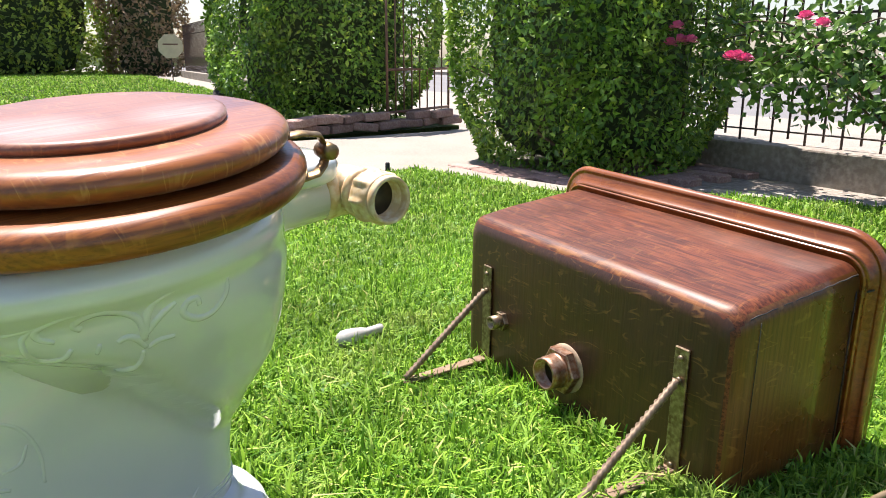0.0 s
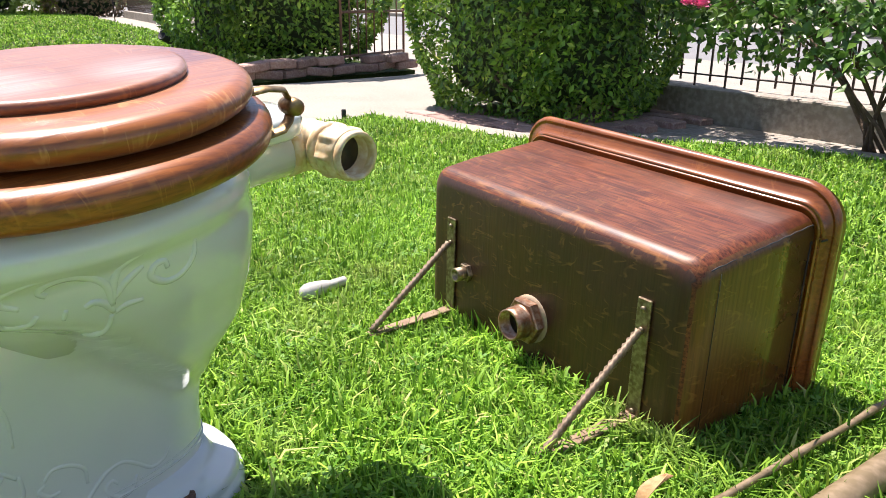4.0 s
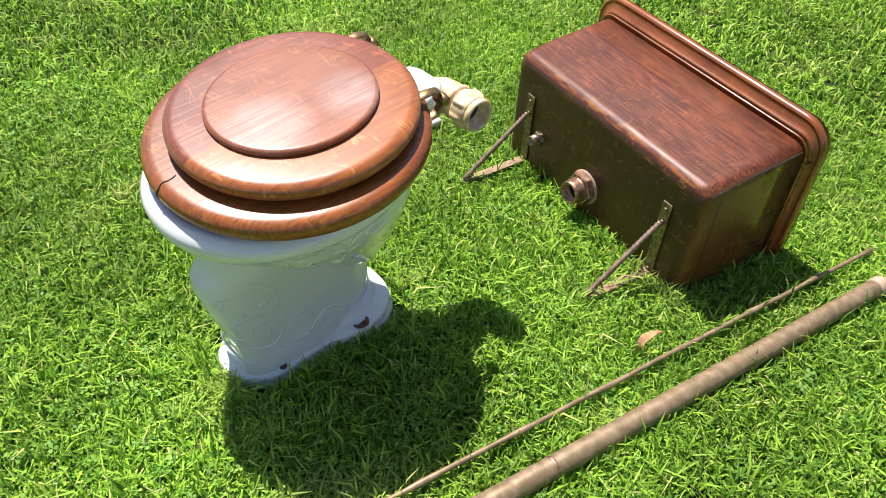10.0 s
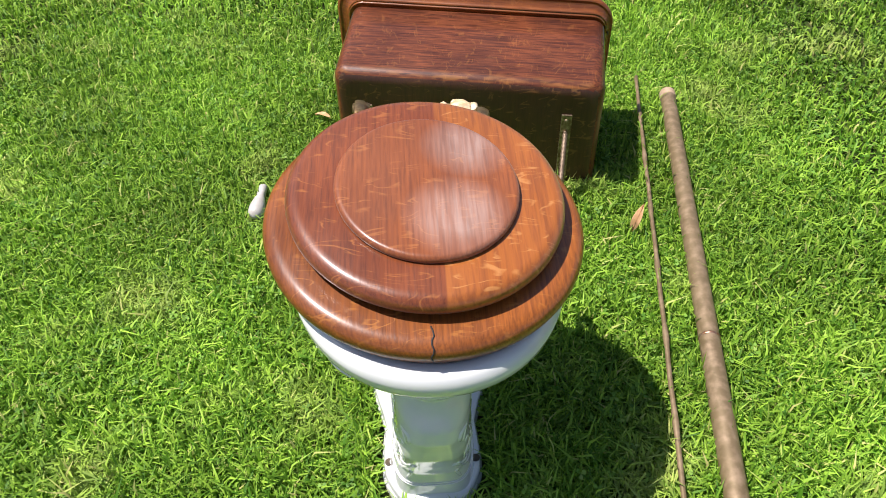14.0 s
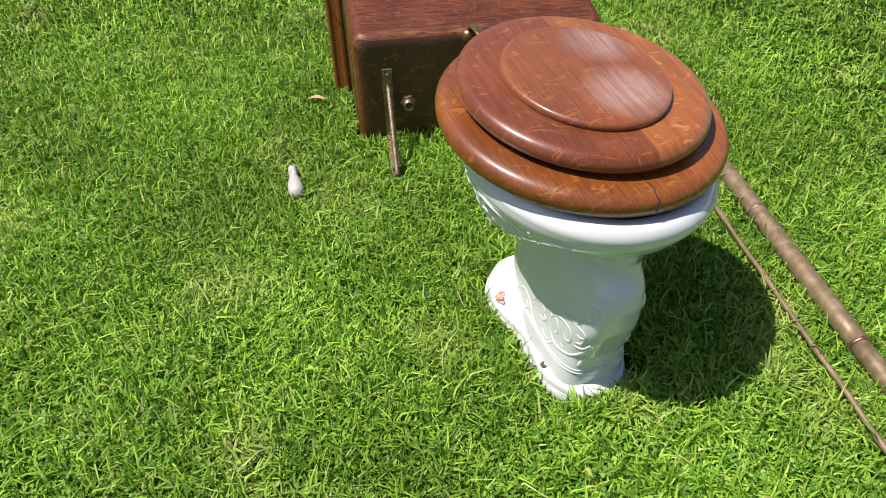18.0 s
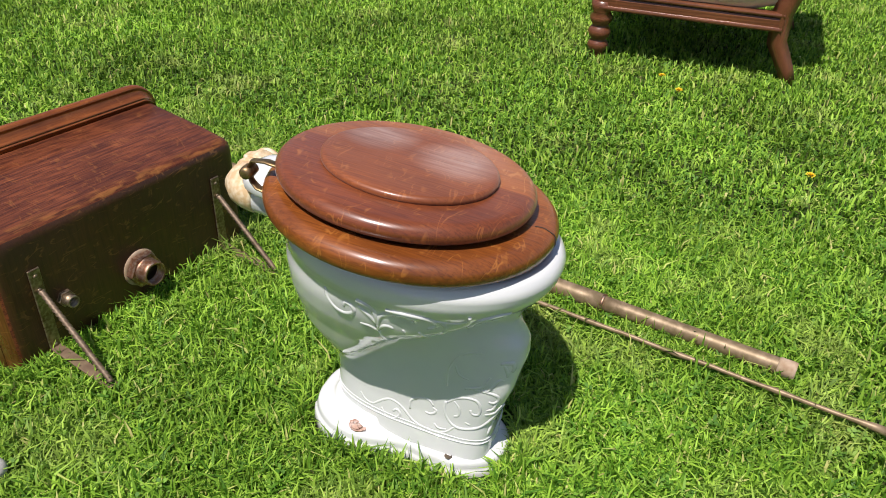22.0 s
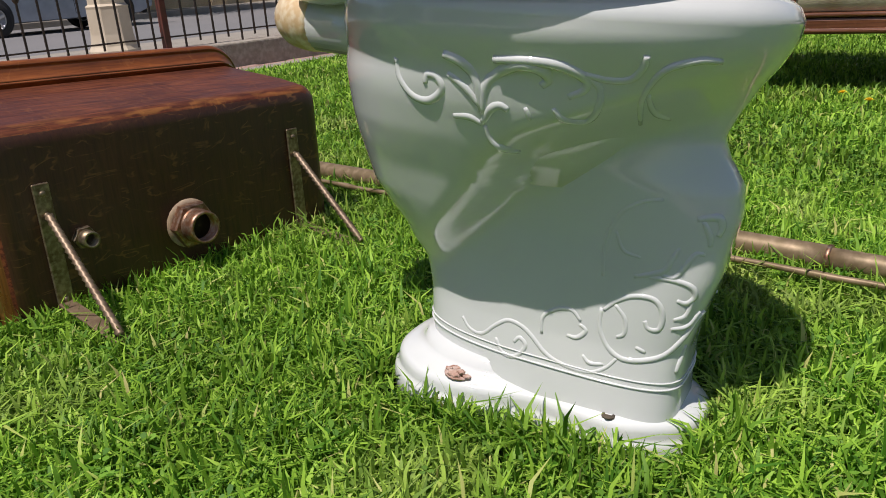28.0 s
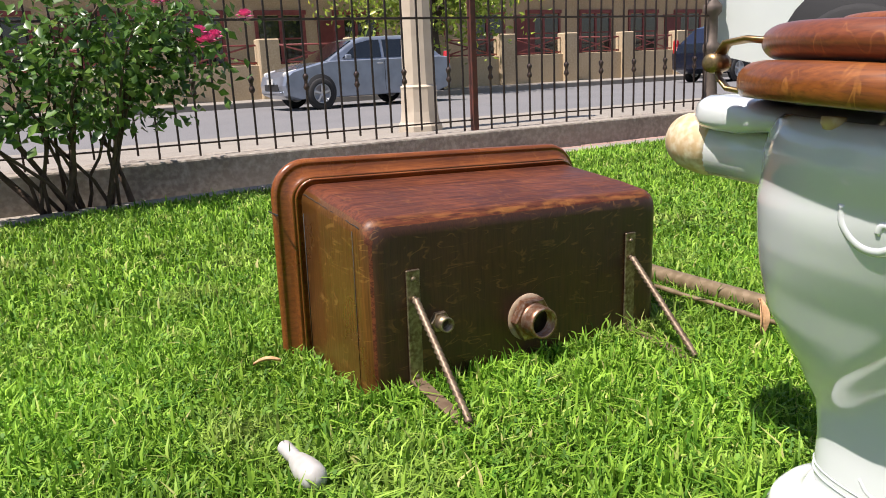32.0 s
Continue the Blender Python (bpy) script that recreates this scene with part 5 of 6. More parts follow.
M_TYRE = mat("tyre_rubber", (0.022, 0.022, 0.022), 0.85, bump=0.05, bscale=80)
M_RIM = mat("silver_rim", (0.55, 0.55, 0.56), 0.3, 0.8)
M_CAR_GLASS = mat("tinted_glass", (0.015, 0.018, 0.02), 0.04, coat=1.0)
M_TAIL = mat("tail_red", (0.55, 0.02, 0.02), 0.2, coat=1.0)
M_SILVER = mat("blue_silver_paint", (0.30, 0.34, 0.41), 0.28, 0.35, coat=1.0, var=(0.22, 0.25, 0.30), scale=3)
M_NAVY = mat("navy_paint", (0.012, 0.016, 0.035), 0.25, 0.2, coat=1.0)
M_WHITE_PAINT = mat("pale_truck_paint", (0.66, 0.70, 0.66), 0.3, coat=0.8, var=(0.60, 0.64, 0.60), scale=2)
make_car(STREET @ pose(6.40, 15.75, ROAD_Z + 0.02), M_SILVER, "blue-grey hatchback parked across the street").scale = (0.92, 1, 1)
make_car(STREET @ pose(18.9, 15.4, ROAD_Z), M_NAVY, "dark navy car parked across the street, tail light showing").scale = (-1, 1, 1.12)


def make_truck():
    """A pale pickup on the driveway: long side, dark arches."""
    top = empty("pickup_truck", pose(5.25, 0.35, -0.01, 0, 0, 95))
    tagged(top, "pale grey-white pickup truck parked on the driveway", "pickup truck")
    side = [(-2.6, 0.42), (-2.65, 0.80), (-2.4, 1.00), (-1.2, 1.10), (-0.9, 1.14), (2.55, 1.16), (2.62, 0.9), (2.6, 0.5), (2.3, 0.42)]
    part("body", car_body("body", side, 1.86, M_WHITE_PAINT, 0.0), top)
    cab = [(-1.05, 1.10), (-0.45, 1.66), (-0.2, 1.74), (0.75, 1.74), (0.95, 1.12)]
    part("cab", car_body("cab", cab, 1.70, M_WHITE_PAINT, 0.06), top)
    part("sill", box("sill", (2.5, 1.75, 0.16), M_BLACK, 0.03, 1), top, "dark underside sill", pose(0, 0, 0.40))
    for sg in (-1, 1):
        for x in (-1.62, 1.66):
            part("wheel_arch", lathe("wheel_arch", [(0.02, 0), (0.45, 0), (0.46, 0.012), (0.45, 0.02), (0.02, 0.02)], M_BLACK, 28), top, "black wheel arch", Matrix.Translation((x, sg * 0.928, 0.46)) @ pose(0, 0, 0, -90 * sg, 0, 0) @ pose(0, 0, -0.014))
            make_wheel(top, pose(x, sg * 0.86, 0.375), 0.375, 0.24)
        for x in (-0.95, 0.35):
            part("door_seam", box("door_seam", (0.010, 0.008, 0.66), M_BLACK, 0, 1), top, "", pose(x, sg * 0.931, 0.80))
        part("side_window", box("side_window", (1.05, 0.012, 0.42), M_CAR_GLASS, 0.004, 1), top, "dark side window", pose(0.05, sg * 0.83, 1.40, sg * 8, 0, 0))
    return top


make_truck()


# ---- houses across the street ----
def make_house():
    top = empty("house_row", STREET @ pose(-0.93, 0, 0.12))
    tagged(top, "low tan stucco house with dark red trim across the street", "house")
    n = 24.0
    part("wall", box("wall", (46, 0.3, 4.4), M_STUCCO, 0.0, 1), top, "tan stucco front", pose(18, n + 0.15, 1.9))
    part("eave", box("eave", (47, 1.4, 0.22), M_TRIM, 0.02, 1), top, "dark red eave", pose(18, n - 0.5, 3.5))
    part("plinth", box("plinth", (46, 0.06, 0.5), M_STUCCO_DARK, 0.0, 1), top, "", pose(18, n - 0.03, 0.0))
    k = 0
    s = -2.0
    while s < 38:
        win = empty("window", pose(s, n, 1.35))
        win.parent = top
        part("surround", box("surround", (1.7, 0.10, 0.14), M_TRIM, 0.01, 1), win, "dark red lintel", pose(0, -0.03, 0.95))
        part("surround", box("surround", (1.7, 0.12, 0.10), M_TRIM, 0.01, 1), win, "", pose(0, -0.03, -0.72))
        for dx in (-0.8, -0.02, 0.76):
            part("frame", box("frame", (0.10, 0.08, 1.60), M_TRIM, 0.01, 1), win, "", pose(dx, -0.02, 0.1))
        for dx in (-0.40, 0.37):
            part("pane", box("pane", (0.66, 0.02, 1.50), M_CAR_GLASS, 0, 1), win, "dark window pane", pose(dx, -0.01, 0.1))
            part("glazing_bar", box("glazing_bar", (0.66, 0.05, 0.05), M_TRIM, 0, 1), win, "", pose(dx, -0.015, 0.15))
        if k % 3 == 1:
            door = empty("door", pose(s + 1.7, n, 0.9))
            door.parent = top
            part("leaf", box("leaf", (0.95, 0.06, 2.1), M_DOOR, 0.01, 1), door, "dark red door", pose(0, -0.02, 0.1))
            part("frame", box("frame", (1.15, 0.05, 0.12), M_TRIM, 0.01, 1), door, "", pose(0, -0.02, 1.21))
        s += 2.62
        k += 1
    return top


def make_front_wall():
    top = empty("garden_wall", STREET @ pose(-0.93, 0, 0.12))
    tagged(top, "low tan front wall with square piers and red railings", "wall")
    n = 20.6
    part("base", box("base", (44, 0.25, 1.0), M_STUCCO, 0.01, 1), top, "", pose(18, n, 0.16))
    pier = box("pier", (0.58, 0.45, 1.62), M_STUCCO, 0.03, 1)
    s = -3.62
    while s < 38:
        part("pier", pier, top, "tan stucco pier", pose(s, n - 0.04, 0.53))
        for sg in (-1, 1):
            part("railing", tube("railing", [(s + 1.31 - sg * 0.95, n, 0.70), (s + 1.31 + sg * 0.95, n, 1.18)], 0.025, M_TRIM, 6), top, "crossed red rail")
        for z in (0.72, 1.18):
            part("railing", tube("railing", [(s + 0.3, n, z), (s + 2.32, n, z)], 0.025, M_TRIM, 6), top)
        s += 2.62


M_STUCCO = mat("tan_stucco", (0.52, 0.40, 0.25), 0.92, var=(0.45, 0.34, 0.21), scale=1.2, var2=(0.58, 0.47, 0.31), scale2=25, bump=0.15, bscale=60)
M_STUCCO_DARK = mat("tan_plinth", (0.36, 0.27, 0.17), 0.92, var=(0.30, 0.22, 0.14), scale=2, bump=0.15)
M_TRIM = mat("dark_red_trim", (0.22, 0.05, 0.045), 0.6, var=(0.28, 0.08, 0.07), scale=6)
M_DOOR = mat("dark_red_door", (0.16, 0.03, 0.03), 0.5, var=(0.2, 0.05, 0.04), scale=4)
make_house()
make_front_wall()


def make_tree():
    top = empty("street_tree", STREET @ pose(10.3, 19.2, -0.25))
    tagged(top, "street tree with a dark trunk and hanging green foliage", "tree")
    rng = np.random.default_rng(9)
    trunk = [(0, 0, 0), (0.04, 0, 0.9), (0.0, 0.05, 1.8), (0.1, 0, 2.6)]
    part("trunk", tube("trunk", trunk, [0.34, 0.27, 0.24, 0.20], M_BARK_DARK, 12), top)
    ends = []
    for k in range(7):
        a = k * 0.9
        p = [(0.05, 0, 2.0), (math.cos(a) * 0.9, math.sin(a) * 0.8, 3.0), (math.cos(a) * 2.0, math.sin(a) * 1.6, 3.3 + 0.3 * (k % 3))]
        part("limb", tube("limb", p, [0.12, 0.08, 0.03], M_BARK_DARK, 8), top)
        ends += p[1:]
    pos, nr = [], []
    for e in ends:
        off = rng.normal(0, 0.62, (420, 3))
        pos.append(np.array(e) + off + np.array([0, 0, -0.25]))
        nr.append(off + np.array([0, 0, 0.5]))
    pos = np.concatenate(pos)
    part("crown", leaves_mesh("crown", pos, np.concatenate(nr), 0.20, M_HEDGE_FAR, 12), top, "green leaves")


M_BARK_DARK = mat("dark_bark", (0.06, 0.045, 0.035), 0.95, var=(0.09, 0.065, 0.05), scale=8, bump=0.4, bscale=25)
make_tree()
# ---- old upholstered armchair on the lawn ----
def make_armchair():
    top = empty("armchair", pose(1.968, -0.125, 0.0, 0, 0, 0))
    tagged(top, "antique carved armchair with stained cream upholstery on the lawn", "armchair")
    W = 0.78
    turned = [(0.022, 0.0), (0.030, 0.006), (0.024, 0.018), (0.034, 0.030), (0.041, 0.045), (0.034, 0.060), (0.026, 0.068), (0.038, 0.080), (0.043, 0.097), (0.034, 0.113), (0.027, 0.120), (0.040, 0.135), (0.043, 0.15), (0.032, 0.168), (0.040, 0.180), (0.040, 0.21)]
    for x in (0.045, W - 0.045):
        part("front_leg", lathe("front_leg", turned, M_CHAIR, 18), top, "turned dark wooden leg", pose(x, 0.315, 0.0))
        # raked back leg running up into the back post
        pts = [(x, -0.372, -0.005), (x, -0.350, 0.05), (x, -0.300, 0.14), (x, -0.295, 0.24), (x, -0.325, 0.36), (x, -0.375, 0.50), (x, -0.43, 0.66)]
        part("back_leg", tube("back_leg", pts, [0.026, 0.027, 0.033, 0.036, 0.034, 0.030, 0.028], M_CHAIR, 4, oval=1.1), top, "square raked back leg and post")
    for x in (0.03, W - 0.03):
        part("side_rail", box("side_rail", (0.035, 0.64, 0.050), M_CHAIR, 0.010, 2), top, "moulded seat rail", pose(x, 0.01, 0.205))
        part("rail_bead", box("rail_bead", (0.05, 0.63, 0.016), M_CHAIR, 0.006, 2), top, "", pose(x, 0.01, 0.190))
        part("rail_bead", box("rail_bead", (0.045, 0.63, 0.014), M_CHAIR, 0.005, 2), top, "", pose(x, 0.01, 0.237))
    part("front_rail", box("front_rail", (W - 0.05, 0.04, 0.055), M_CHAIR, 0.010, 2), top, "moulded seat rail", pose(W / 2, 0.335, 0.21))
    part("back_rail", box("back_rail", (W - 0.05, 0.04, 0.055), M_CHAIR, 0.010, 2), top, "", pose(W / 2, -0.30, 0.21))

    def cushion(name, sx, sy, sz, material, at, label, sag=0.02):
        bm = bmesh.new()
        bmesh.ops.create_grid(bm, x_segments=18, y_segments=18, size=0.5)
        verts, faces = [], []
        n = 18
        rings = []
        for k in range(11):
            a = -math.pi / 2 + math.pi * k / 10
            ins = 0.045 * (1 - math.cos(a))
            ring = []
            for i in range(48):
                t = 2 * math.pi * i / 48
                c, s = math.cos(t), math.sin(t)
                e = 0.35
                ring.append(((sx / 2 - ins) * math.copysign(abs(c) ** e, c), (sy / 2 - ins) * math.copysign(abs(s) ** e, s), sz / 2 * math.sin(a) + 0.006 * math.sin(5 * t + k)))
            rings.append(ring)
        rings.append([(p[0] * 0.6, p[1] * 0.6, sz / 2 + sag) for p in rings[-1]])
        rings.append([(p[0] * 0.05, p[1] * 0.05, sz / 2 + sag * 1.3) for p in rings[-1]])
        bm.free()
        part(name, rings_mesh(name, rings, material), top, label, at)
    cushion("seat_cushion", W - 0.02, 0.70, 0.115, M_UPH, pose(W / 2, 0.025, 0.300), "stained cream seat upholstery")
    cushion("back_cushion", W - 0.10, 0.50, 0.09, M_UPH, Matrix.Translation((W / 2, -0.375, 0.52)) @ pose(0, 0, 0, 100, 0, 0), "stained cream back upholstery")
    cushion("loose_cushion", 0.40, 0.36, 0.07, M_BLUE, pose(W / 2 + 0.02, 0.0, 0.395, 6, 0, 8), "white cushion with a blue band", 0.01)
    part("cushion_band", box("cushion_band", (0.36, 0.12, 0.02), M_BAND, 0.008, 2), top, "blue woven band", pose(W / 2 + 0.02, 0.02, 0.436, 6, 0, 8))
    for x in (0.025, W - 0.025):
        # carved arm: flat scrolled support in front, bracket behind, rail on top
        prof = [(0.30, 0.235), (0.345, 0.27), (0.33, 0.31), (0.27, 0.335), (0.25, 0.38), (0.30, 0.42), (0.33, 0.45), (0.31, 0.48), (0.20, 0.49), (-0.10, 0.485), (-0.33, 0.50), (-0.36, 0.46), (-0.20, 0.43), (-0.13, 0.385), (-0.17, 0.335), (-0.27, 0.30), (-0.20, 0.36), (-0.06, 0.43), (0.12, 0.45), (0.19, 0.42), (0.18, 0.34), (0.22, 0.26), (0.24, 0.235)]
        bm = bmesh.new()
        f = bm.faces.new([bm.verts.new((0, y, z)) for y, z in prof])
        g = bmesh.ops.extrude_face_region(bm, geom=[f])
        bmesh.ops.translate(bm, vec=(0.03, 0, 0), verts=[v for v in g["geom"] if isinstance(v, bmesh.types.BMVert)])
        bmesh.ops.triangulate(bm, faces=[q for q in bm.faces if len(q.verts) > 4])
        part("arm", from_bm("arm", bm, M_CHAIR), top, "carved scrolled wooden arm", pose(x - 0.015, 0, 0))
        for y, z, r in ((0.285, 0.35, 0.035), (-0.20, 0.345, 0.032)):
            for rr in (r, r * 0.55):
                ring = [(x - 0.018, y + rr * math.cos(a), z + rr * math.sin(a)) for a in (2 * math.pi * i / 20 for i in range(21))]
                part("roundel", tube("roundel", ring, 0.005, M_CHAIR, 6), top, "carved roundel")


M_CHAIR = wood("chair_walnut", (0.09, 0.03, 0.014), (0.20, 0.07, 0.03), (0.26, 0.11, 0.05), rough=0.35, coat=0.4, axis=1, flecks=0.2)
M_UPH = mat("stained_upholstery", (0.62, 0.52, 0.38), 0.95, var=(0.72, 0.64, 0.52), scale=7, var2=(0.36, 0.23, 0.13), scale2=5, bump=0.2, bscale=200)
M_BLUE = mat("white_cotton", (0.70, 0.70, 0.70), 0.9, var=(0.64, 0.64, 0.66), scale=20, bump=0.15, bscale=150)
M_BAND = mat("blue_cotton", (0.14, 0.19, 0.36), 0.9, var=(0.18, 0.23, 0.4), scale=40, bump=0.15, bscale=150)
make_armchair()
# ---- pink brick paving, brick by brick ----
def lay_bricks():
    bed = bpy.data.objects["brick_paving"]
    me = box("brick", (0.200, 0.098, 0.05), M_BRICK, 0.006, 1)
    rng = random.Random(3)
    count = 0
    for r in range(14):
        n = 1.96 + 0.106 * r
        s = -2.42 + (0.105 if r % 2 else 0)
        while s < 3.6:
            lim = interp(s, [(-3, 1.76), (-2.40, 1.93), (-1.36, 2.34), (-0.98, 2.74), (-0.5, 2.88), (0.1, 2.98), (0.7, 3.06), (4.6, 3.08)]) + 0.04
            hedge = -2.6 < s < -1.95 and 2.45 < n < 3.2
            bare = -1.5 < s < 0.6
            if lim < n < 3.26 and not hedge and not bare and count < 300:
                p = street(s, n)
                ob = part("brick", me, bed, "", STREET.to_3x3().to_4x4())
                ob.matrix_basis = Matrix.Translation((p.x, p.y, -0.028 + rng.uniform(-0.003, 0.003))) @ STREET @ pose(0, 0, 0, rng.uniform(-1, 1), rng.uniform(-1, 1), rng.uniform(-1.5, 1.5))
                count += 1
            s += 0.208


lay_bricks()


def make_dandelions():
    rng = random.Random(6)
    for x, y in ((1.683, -0.15), (1.80, -0.08), (1.2, -0.55)):
        top = empty("dandelion", pose(x, y, -0.006))
        tagged(top, "small yellow dandelion flower in the grass", "flower", group="dandelions in the lawn")
        part("stalk", tube("stalk", [(0, 0, 0), (0.003, 0, 0.04)], 0.0015, M_STALK, 5), top)
        bm = bmesh.new()
        for j in range(26):
            a, e = j * 2.4, 0.2 + 0.048 * j
            d = Vector((math.cos(a) * math.sin(e), math.sin(a) * math.sin(e), 0.6 * math.cos(e)))
            sd = Vector((-math.sin(a), math.cos(a), 0)) * 0.0025
            bm.faces.new([bm.verts.new(d * 0.003 - sd), bm.verts.new(d * 0.003 + sd), bm.verts.new(d * 0.014 + sd), bm.verts.new(d * 0.014 - sd)])
        part("flower_head", from_bm("flower_head", bm, M_YELLOW), top, "yellow petals", pose(0.003, 0, 0.04))


M_STALK = mat("green_stalk", (0.1, 0.2, 0.04), 0.6)
M_YELLOW = mat("yellow_petals", (0.80, 0.56, 0.02), 0.5)
make_dandelions()
# ---- grass ----
def grass_mesh(name, n, region, h, w, material, seed, near=None):
    """Bent blades, many in tufts that fan out: each a quad and a tip. region(rng, n) gives roots and the tufts' own slant."""
    rng = np.random.default_rng(seed)
    root, slant = region(rng, n)
    n = len(root)
    ang = slant + rng.normal(0, 0.8, n)
    lean = rng.uniform(0.10, 1.15, n)
    hh = h * (0.40 + 0.75 * rng.random(n) + 0.55 * (rng.random(n) > 0.95))
    ww = w * rng.uniform(0.7, 1.3, n)
    dx, dy = np.cos(ang), np.sin(ang)
    face = ang + rng.uniform(0.9, 2.2, n)
    sx, sy = np.cos(face) * ww / 2, np.sin(face) * ww / 2
    v = np.zeros((n, 5, 3))
    out1, out2 = hh * 0.28 * lean, hh * 0.95 * lean
    up1, up2 = hh * (0.66 - 0.16 * lean), hh * (1.0 - 0.5 * lean)
    for k, (o, f, u) in enumerate(((0, -1, 0), (0, 1, 0), (out1, 0.95, up1), (out1, -0.95, up1), (out2, 0, up2))):
        v[:, k] = np.c_[root[:, 0] + dx * o + sx * f, root[:, 1] + dy * o + sy * f, root[:, 2] + u]
    me = bpy.data.meshes.new(name)
    me.vertices.add(n * 5)
    me.vertices.foreach_set("co", v.reshape(-1).astype(np.float32))
    base = np.arange(n)[:, None] * 5
    loops = np.concatenate([base + np.array([0, 1, 2, 3]), base + np.array([3, 2, 4])], axis=1).reshape(-1)
    me.loops.add(n * 7)
    me.loops.foreach_set("vertex_index", loops.astype(np.int32))
    me.polygons.add(n * 2)
    starts = (np.arange(n)[:, None] * 7 + np.array([0, 4])).reshape(-1)
    me.polygons.foreach_set("loop_start", starts.astype(np.int32))
    me.polygons.foreach_set("use_smooth", np.ones(n * 2, dtype=bool))
    me.materials.append(material)
    me.update(calc_edges=True)
    return me


def inside(p, poly):
    x, y = p[:, 0], p[:, 1]
    r = np.zeros(len(p), bool)
    for (x0, y0), (x1, y1) in zip(poly, poly[1:] + poly[:1]):
        c = ((y0 > y) != (y1 > y)) & (x < (x1 - x0) * (y - y0) / (y1 - y0 + 1e-12) + x0)
        r ^= c
    return r


def clear_of_things(p):
    """Roots under the toilet's foot and the tank are left out."""
    keep = ~((np.abs(p[:, 0]) < 0.085) & (p[:, 1] > -0.07) & (p[:, 1] < 0.245))
    q = p[:, :2] - np.array([-0.098, 0.748])
    u, v = q @ np.array([0.985, -0.1725]), q @ np.array([0.1725, 0.985])
    keep &= ~((u > -0.08) & (u < 0.49) & (v > 0.004) & (v < 0.29))
    return p[keep]


def patch(x0, x1, y0, y1, hole=None, poly=None, tuft=0.012, fade=0.0):
    def f(rng, n):
        p = np.c_[rng.uniform(x0, x1, n), rng.uniform(y0, y1, n), np.full(n, -0.004), rng.uniform(0, 2 * np.pi, n)]
        c = np.c_[rng.uniform(x0, x1, n // 11), rng.uniform(y0, y1, n // 11)]
        k = rng.integers(0, len(c), n)
        take = rng.random(n) < 0.62
        off = rng.normal(0, tuft, (take.sum(), 2))
        p[take, :2] = c[k[take]] + off
        p[take, 3] = np.arctan2(off[:, 1], off[:, 0])
        if hole:
            p = p[~((p[:, 0] > hole[0]) & (p[:, 0] < hole[1]) & (p[:, 1] > hole[2]) & (p[:, 1] < hole[3]))]
        if fade:
            edge = np.minimum(np.minimum(p[:, 0] - x0, x1 - p[:, 0]), np.minimum(p[:, 1] - y0, y1 - p[:, 1]))
            p = p[edge > fade * rng.random(len(p))]
        p = p[inside(p, poly or LAWN)]
        p = clear_of_things(p)
        return p[:, :3], p[:, 3]
    return f


def along_edges(rng, n):
    """Roots close round the toilet's foot, the cistern's front and the two pipes, where the mower does not reach."""
    parts_ = []
    a = rng.uniform(0, 2 * np.pi, n // 3)
    g = rng.uniform(1.0, 1.22, n // 3)
    parts_.append(np.c_[0.100 * g * np.cos(a), 0.086 + 0.178 * g * np.sin(a)])
    u, v = rng.uniform(-0.10, 0.52, n // 4), rng.uniform(-0.035, 0.0, n // 4)
    parts_.append(np.c_[-0.098 + 0.985 * u + 0.1725 * v, 0.748 - 0.1725 * u + 0.985 * v])
    f, off = rng.random(n // 3), rng.choice([-1.0, 1.0], n // 3) * rng.uniform(0.019, 0.034, n // 3)
    parts_.append(np.c_[0.632 - 0.270 * f + 0.984 * off, 0.985 - 1.497 * f - 0.177 * off])
    f, off = rng.random(n // 5), rng.normal(0, 0.010, n // 5)
    parts_.append(np.c_[0.572 - 0.314 * f + off, 1.065 - 1.72 * f])
    p = np.concatenate(parts_)
    foot = (np.abs(p[:, 0]) < 0.098) & (np.abs(p[:, 1] - 0.086) < 0.165)
    p = p[~foot]
    return np.c_[p, np.full(len(p), -0.004)], rng.uniform(0, 2 * np.pi, len(p))


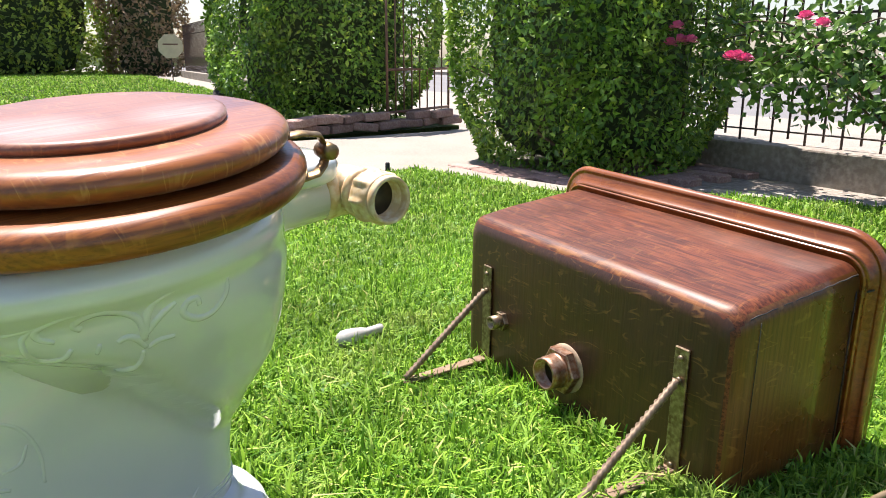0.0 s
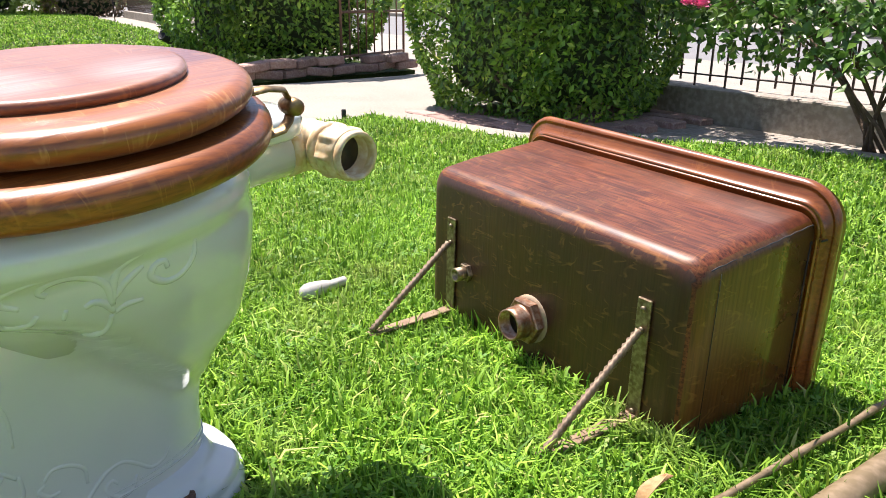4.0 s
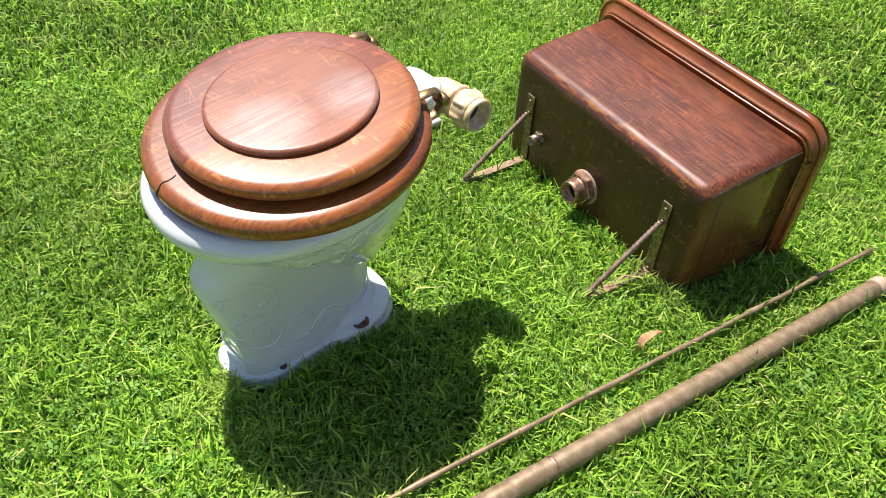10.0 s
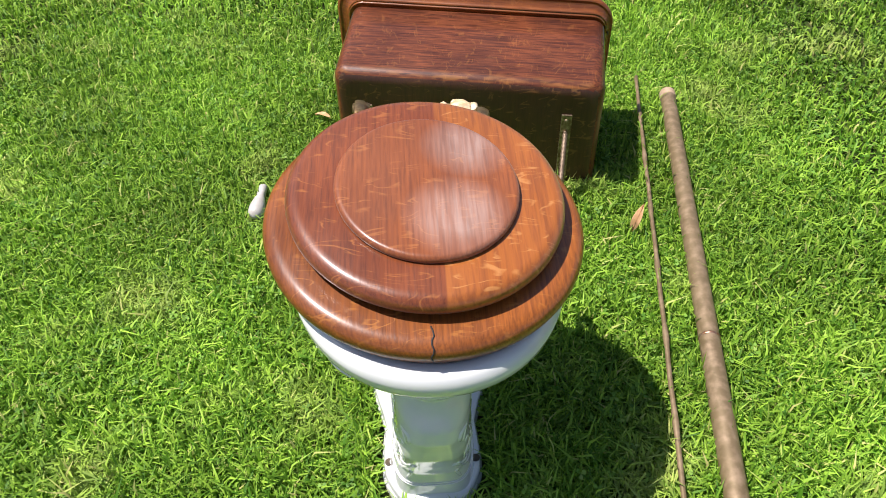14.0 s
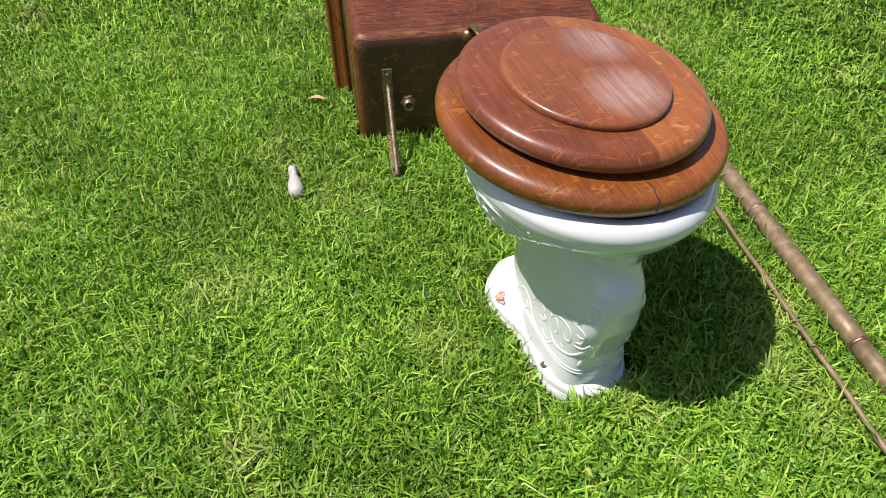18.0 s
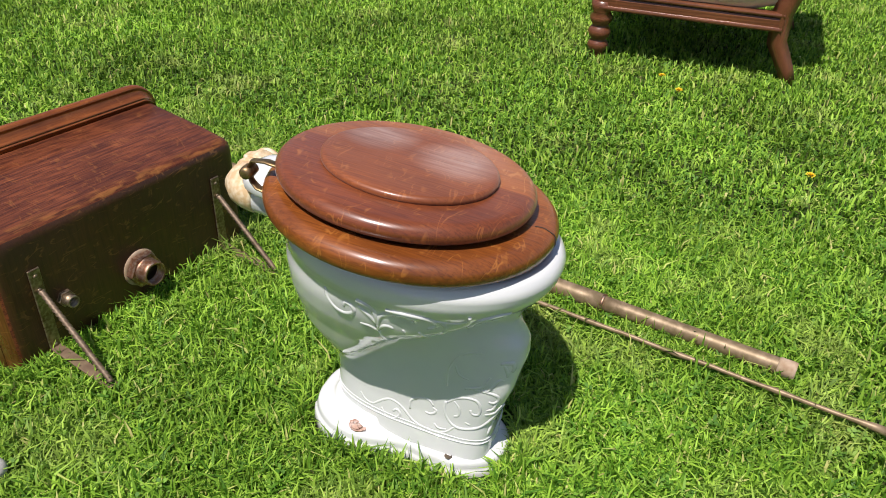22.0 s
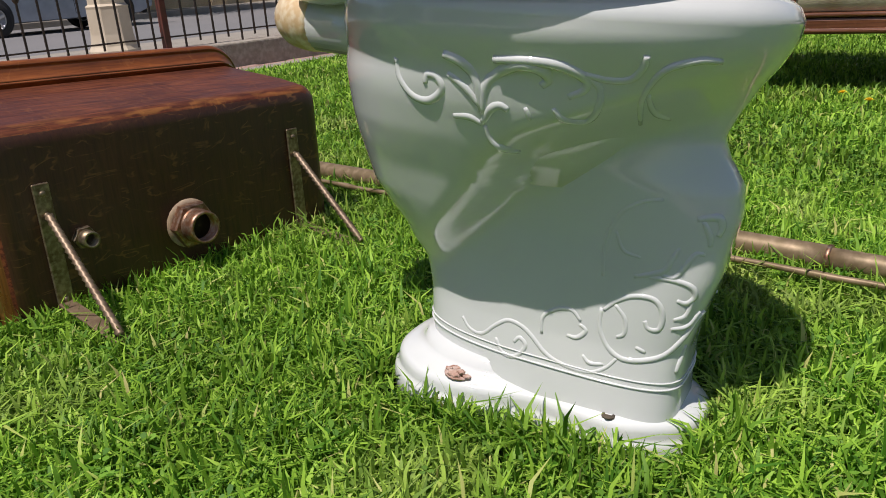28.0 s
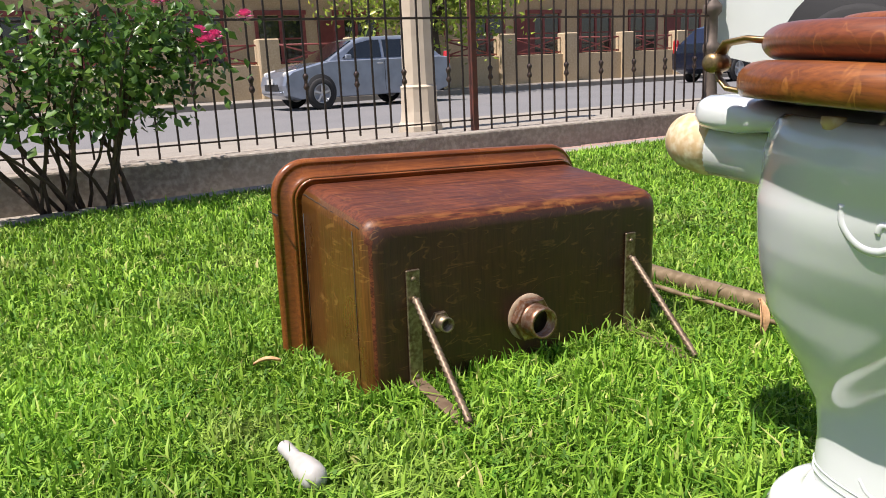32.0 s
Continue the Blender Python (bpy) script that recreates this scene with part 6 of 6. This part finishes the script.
def clover_mesh(name, n, x0, x1, y0, y1, material, seed):
    """Small three-lobed clover leaves held just under the tips of the grass, in loose colonies."""
    rng = np.random.default_rng(seed)
    home = np.c_[rng.uniform(x0, x1, n // 14), rng.uniform(y0, y1, n // 14)]
    at = home[rng.integers(0, len(home), n)] + rng.normal(0, 0.045, (n, 2))
    at = at[inside(at, LAWN)]
    at = clear_of_things(at)
    verts, faces = [], []
    for (x, y) in at:
        z, r, t0 = rng.uniform(0.016, 0.030), rng.uniform(0.0035, 0.0060), rng.uniform(0, 6.28)
        tip, lean = rng.normal(0, 0.3, 2), rng.uniform(0.0, 0.25)
        for lobe in range(3):
            a = t0 + lobe * 2.094
            k = len(verts)
            for da, rr in ((0, 0.0), (-0.62, 1.0), (-0.28, 1.55), (0.28, 1.55), (0.62, 1.0)):
                px, py = r * rr * math.cos(a + da), r * rr * math.sin(a + da)
                verts.append((x + px, y + py, z + px * tip[0] + py * tip[1] + lean * r * rr))
            faces.append((k, k + 1, k + 2, k + 3, k + 4))
    return mesh_of(name, verts, faces, material, True)


M_GRASS = grass_material("grass_blades", (0.052, 0.168, 0.008), (0.36, 0.60, 0.060), (0.54, 0.51, 0.19), 0.28)
near = (-1.15, 1.0, -0.75, 1.6)
mid = (-2.05, 4.0, -1.6, 3.2)
tagged(new("grass", grass_mesh("grass", GRASS_NEAR, patch(*near, fade=0.4), 0.042, 0.0037, M_GRASS, 1)), "short bright green lawn grass in the sun", "grass", kind="stuff")
tagged(new("grass", grass_mesh("grass", GRASS_MID, patch(*mid, hole=(-0.9, 0.75, -0.5, 1.35), tuft=0.03), 0.038, 0.0056, M_GRASS, 2)), "short bright green lawn grass", "grass", kind="stuff")
tagged(new("grass", grass_mesh("grass", 70000, patch(-2.05, 4, -3.6, -1.5), 0.045, 0.012, M_GRASS, 3)), "short bright green lawn grass", "grass", kind="stuff")
FAR = [(-4.65, -2), (-4.65, 2.6), (-5.6, 3.3), (-7.5, 4.1), (-11.2, 5.5), (-13.4, 6.05), (-19.7, 7.9), (-25, 9.0), (-25, -2)]
tagged(new("grass", grass_mesh("grass", 80000, patch(-25, -4.65, 0, 9, poly=FAR), 0.055, 0.022, M_GRASS, 4)), "bright green grass of the far lawn", "grass", kind="stuff")
tagged(new("grass", grass_mesh("grass", 9000, along_edges, 0.052, 0.0036, M_GRASS, 5)), "longer grass blades left standing round the toilet's foot and the pipes", "grass", kind="stuff")
M_CLOVER = grass_material("clover_leaf", (0.045, 0.145, 0.010), (0.20, 0.40, 0.040), (0.30, 0.42, 0.09))
tagged(new("clover", clover_mesh("clover", 5200, -1.15, 1.6, -0.9, 1.6, M_CLOVER, 9)), "small dark green clover leaves scattered through the lawn", "clover", kind="stuff")
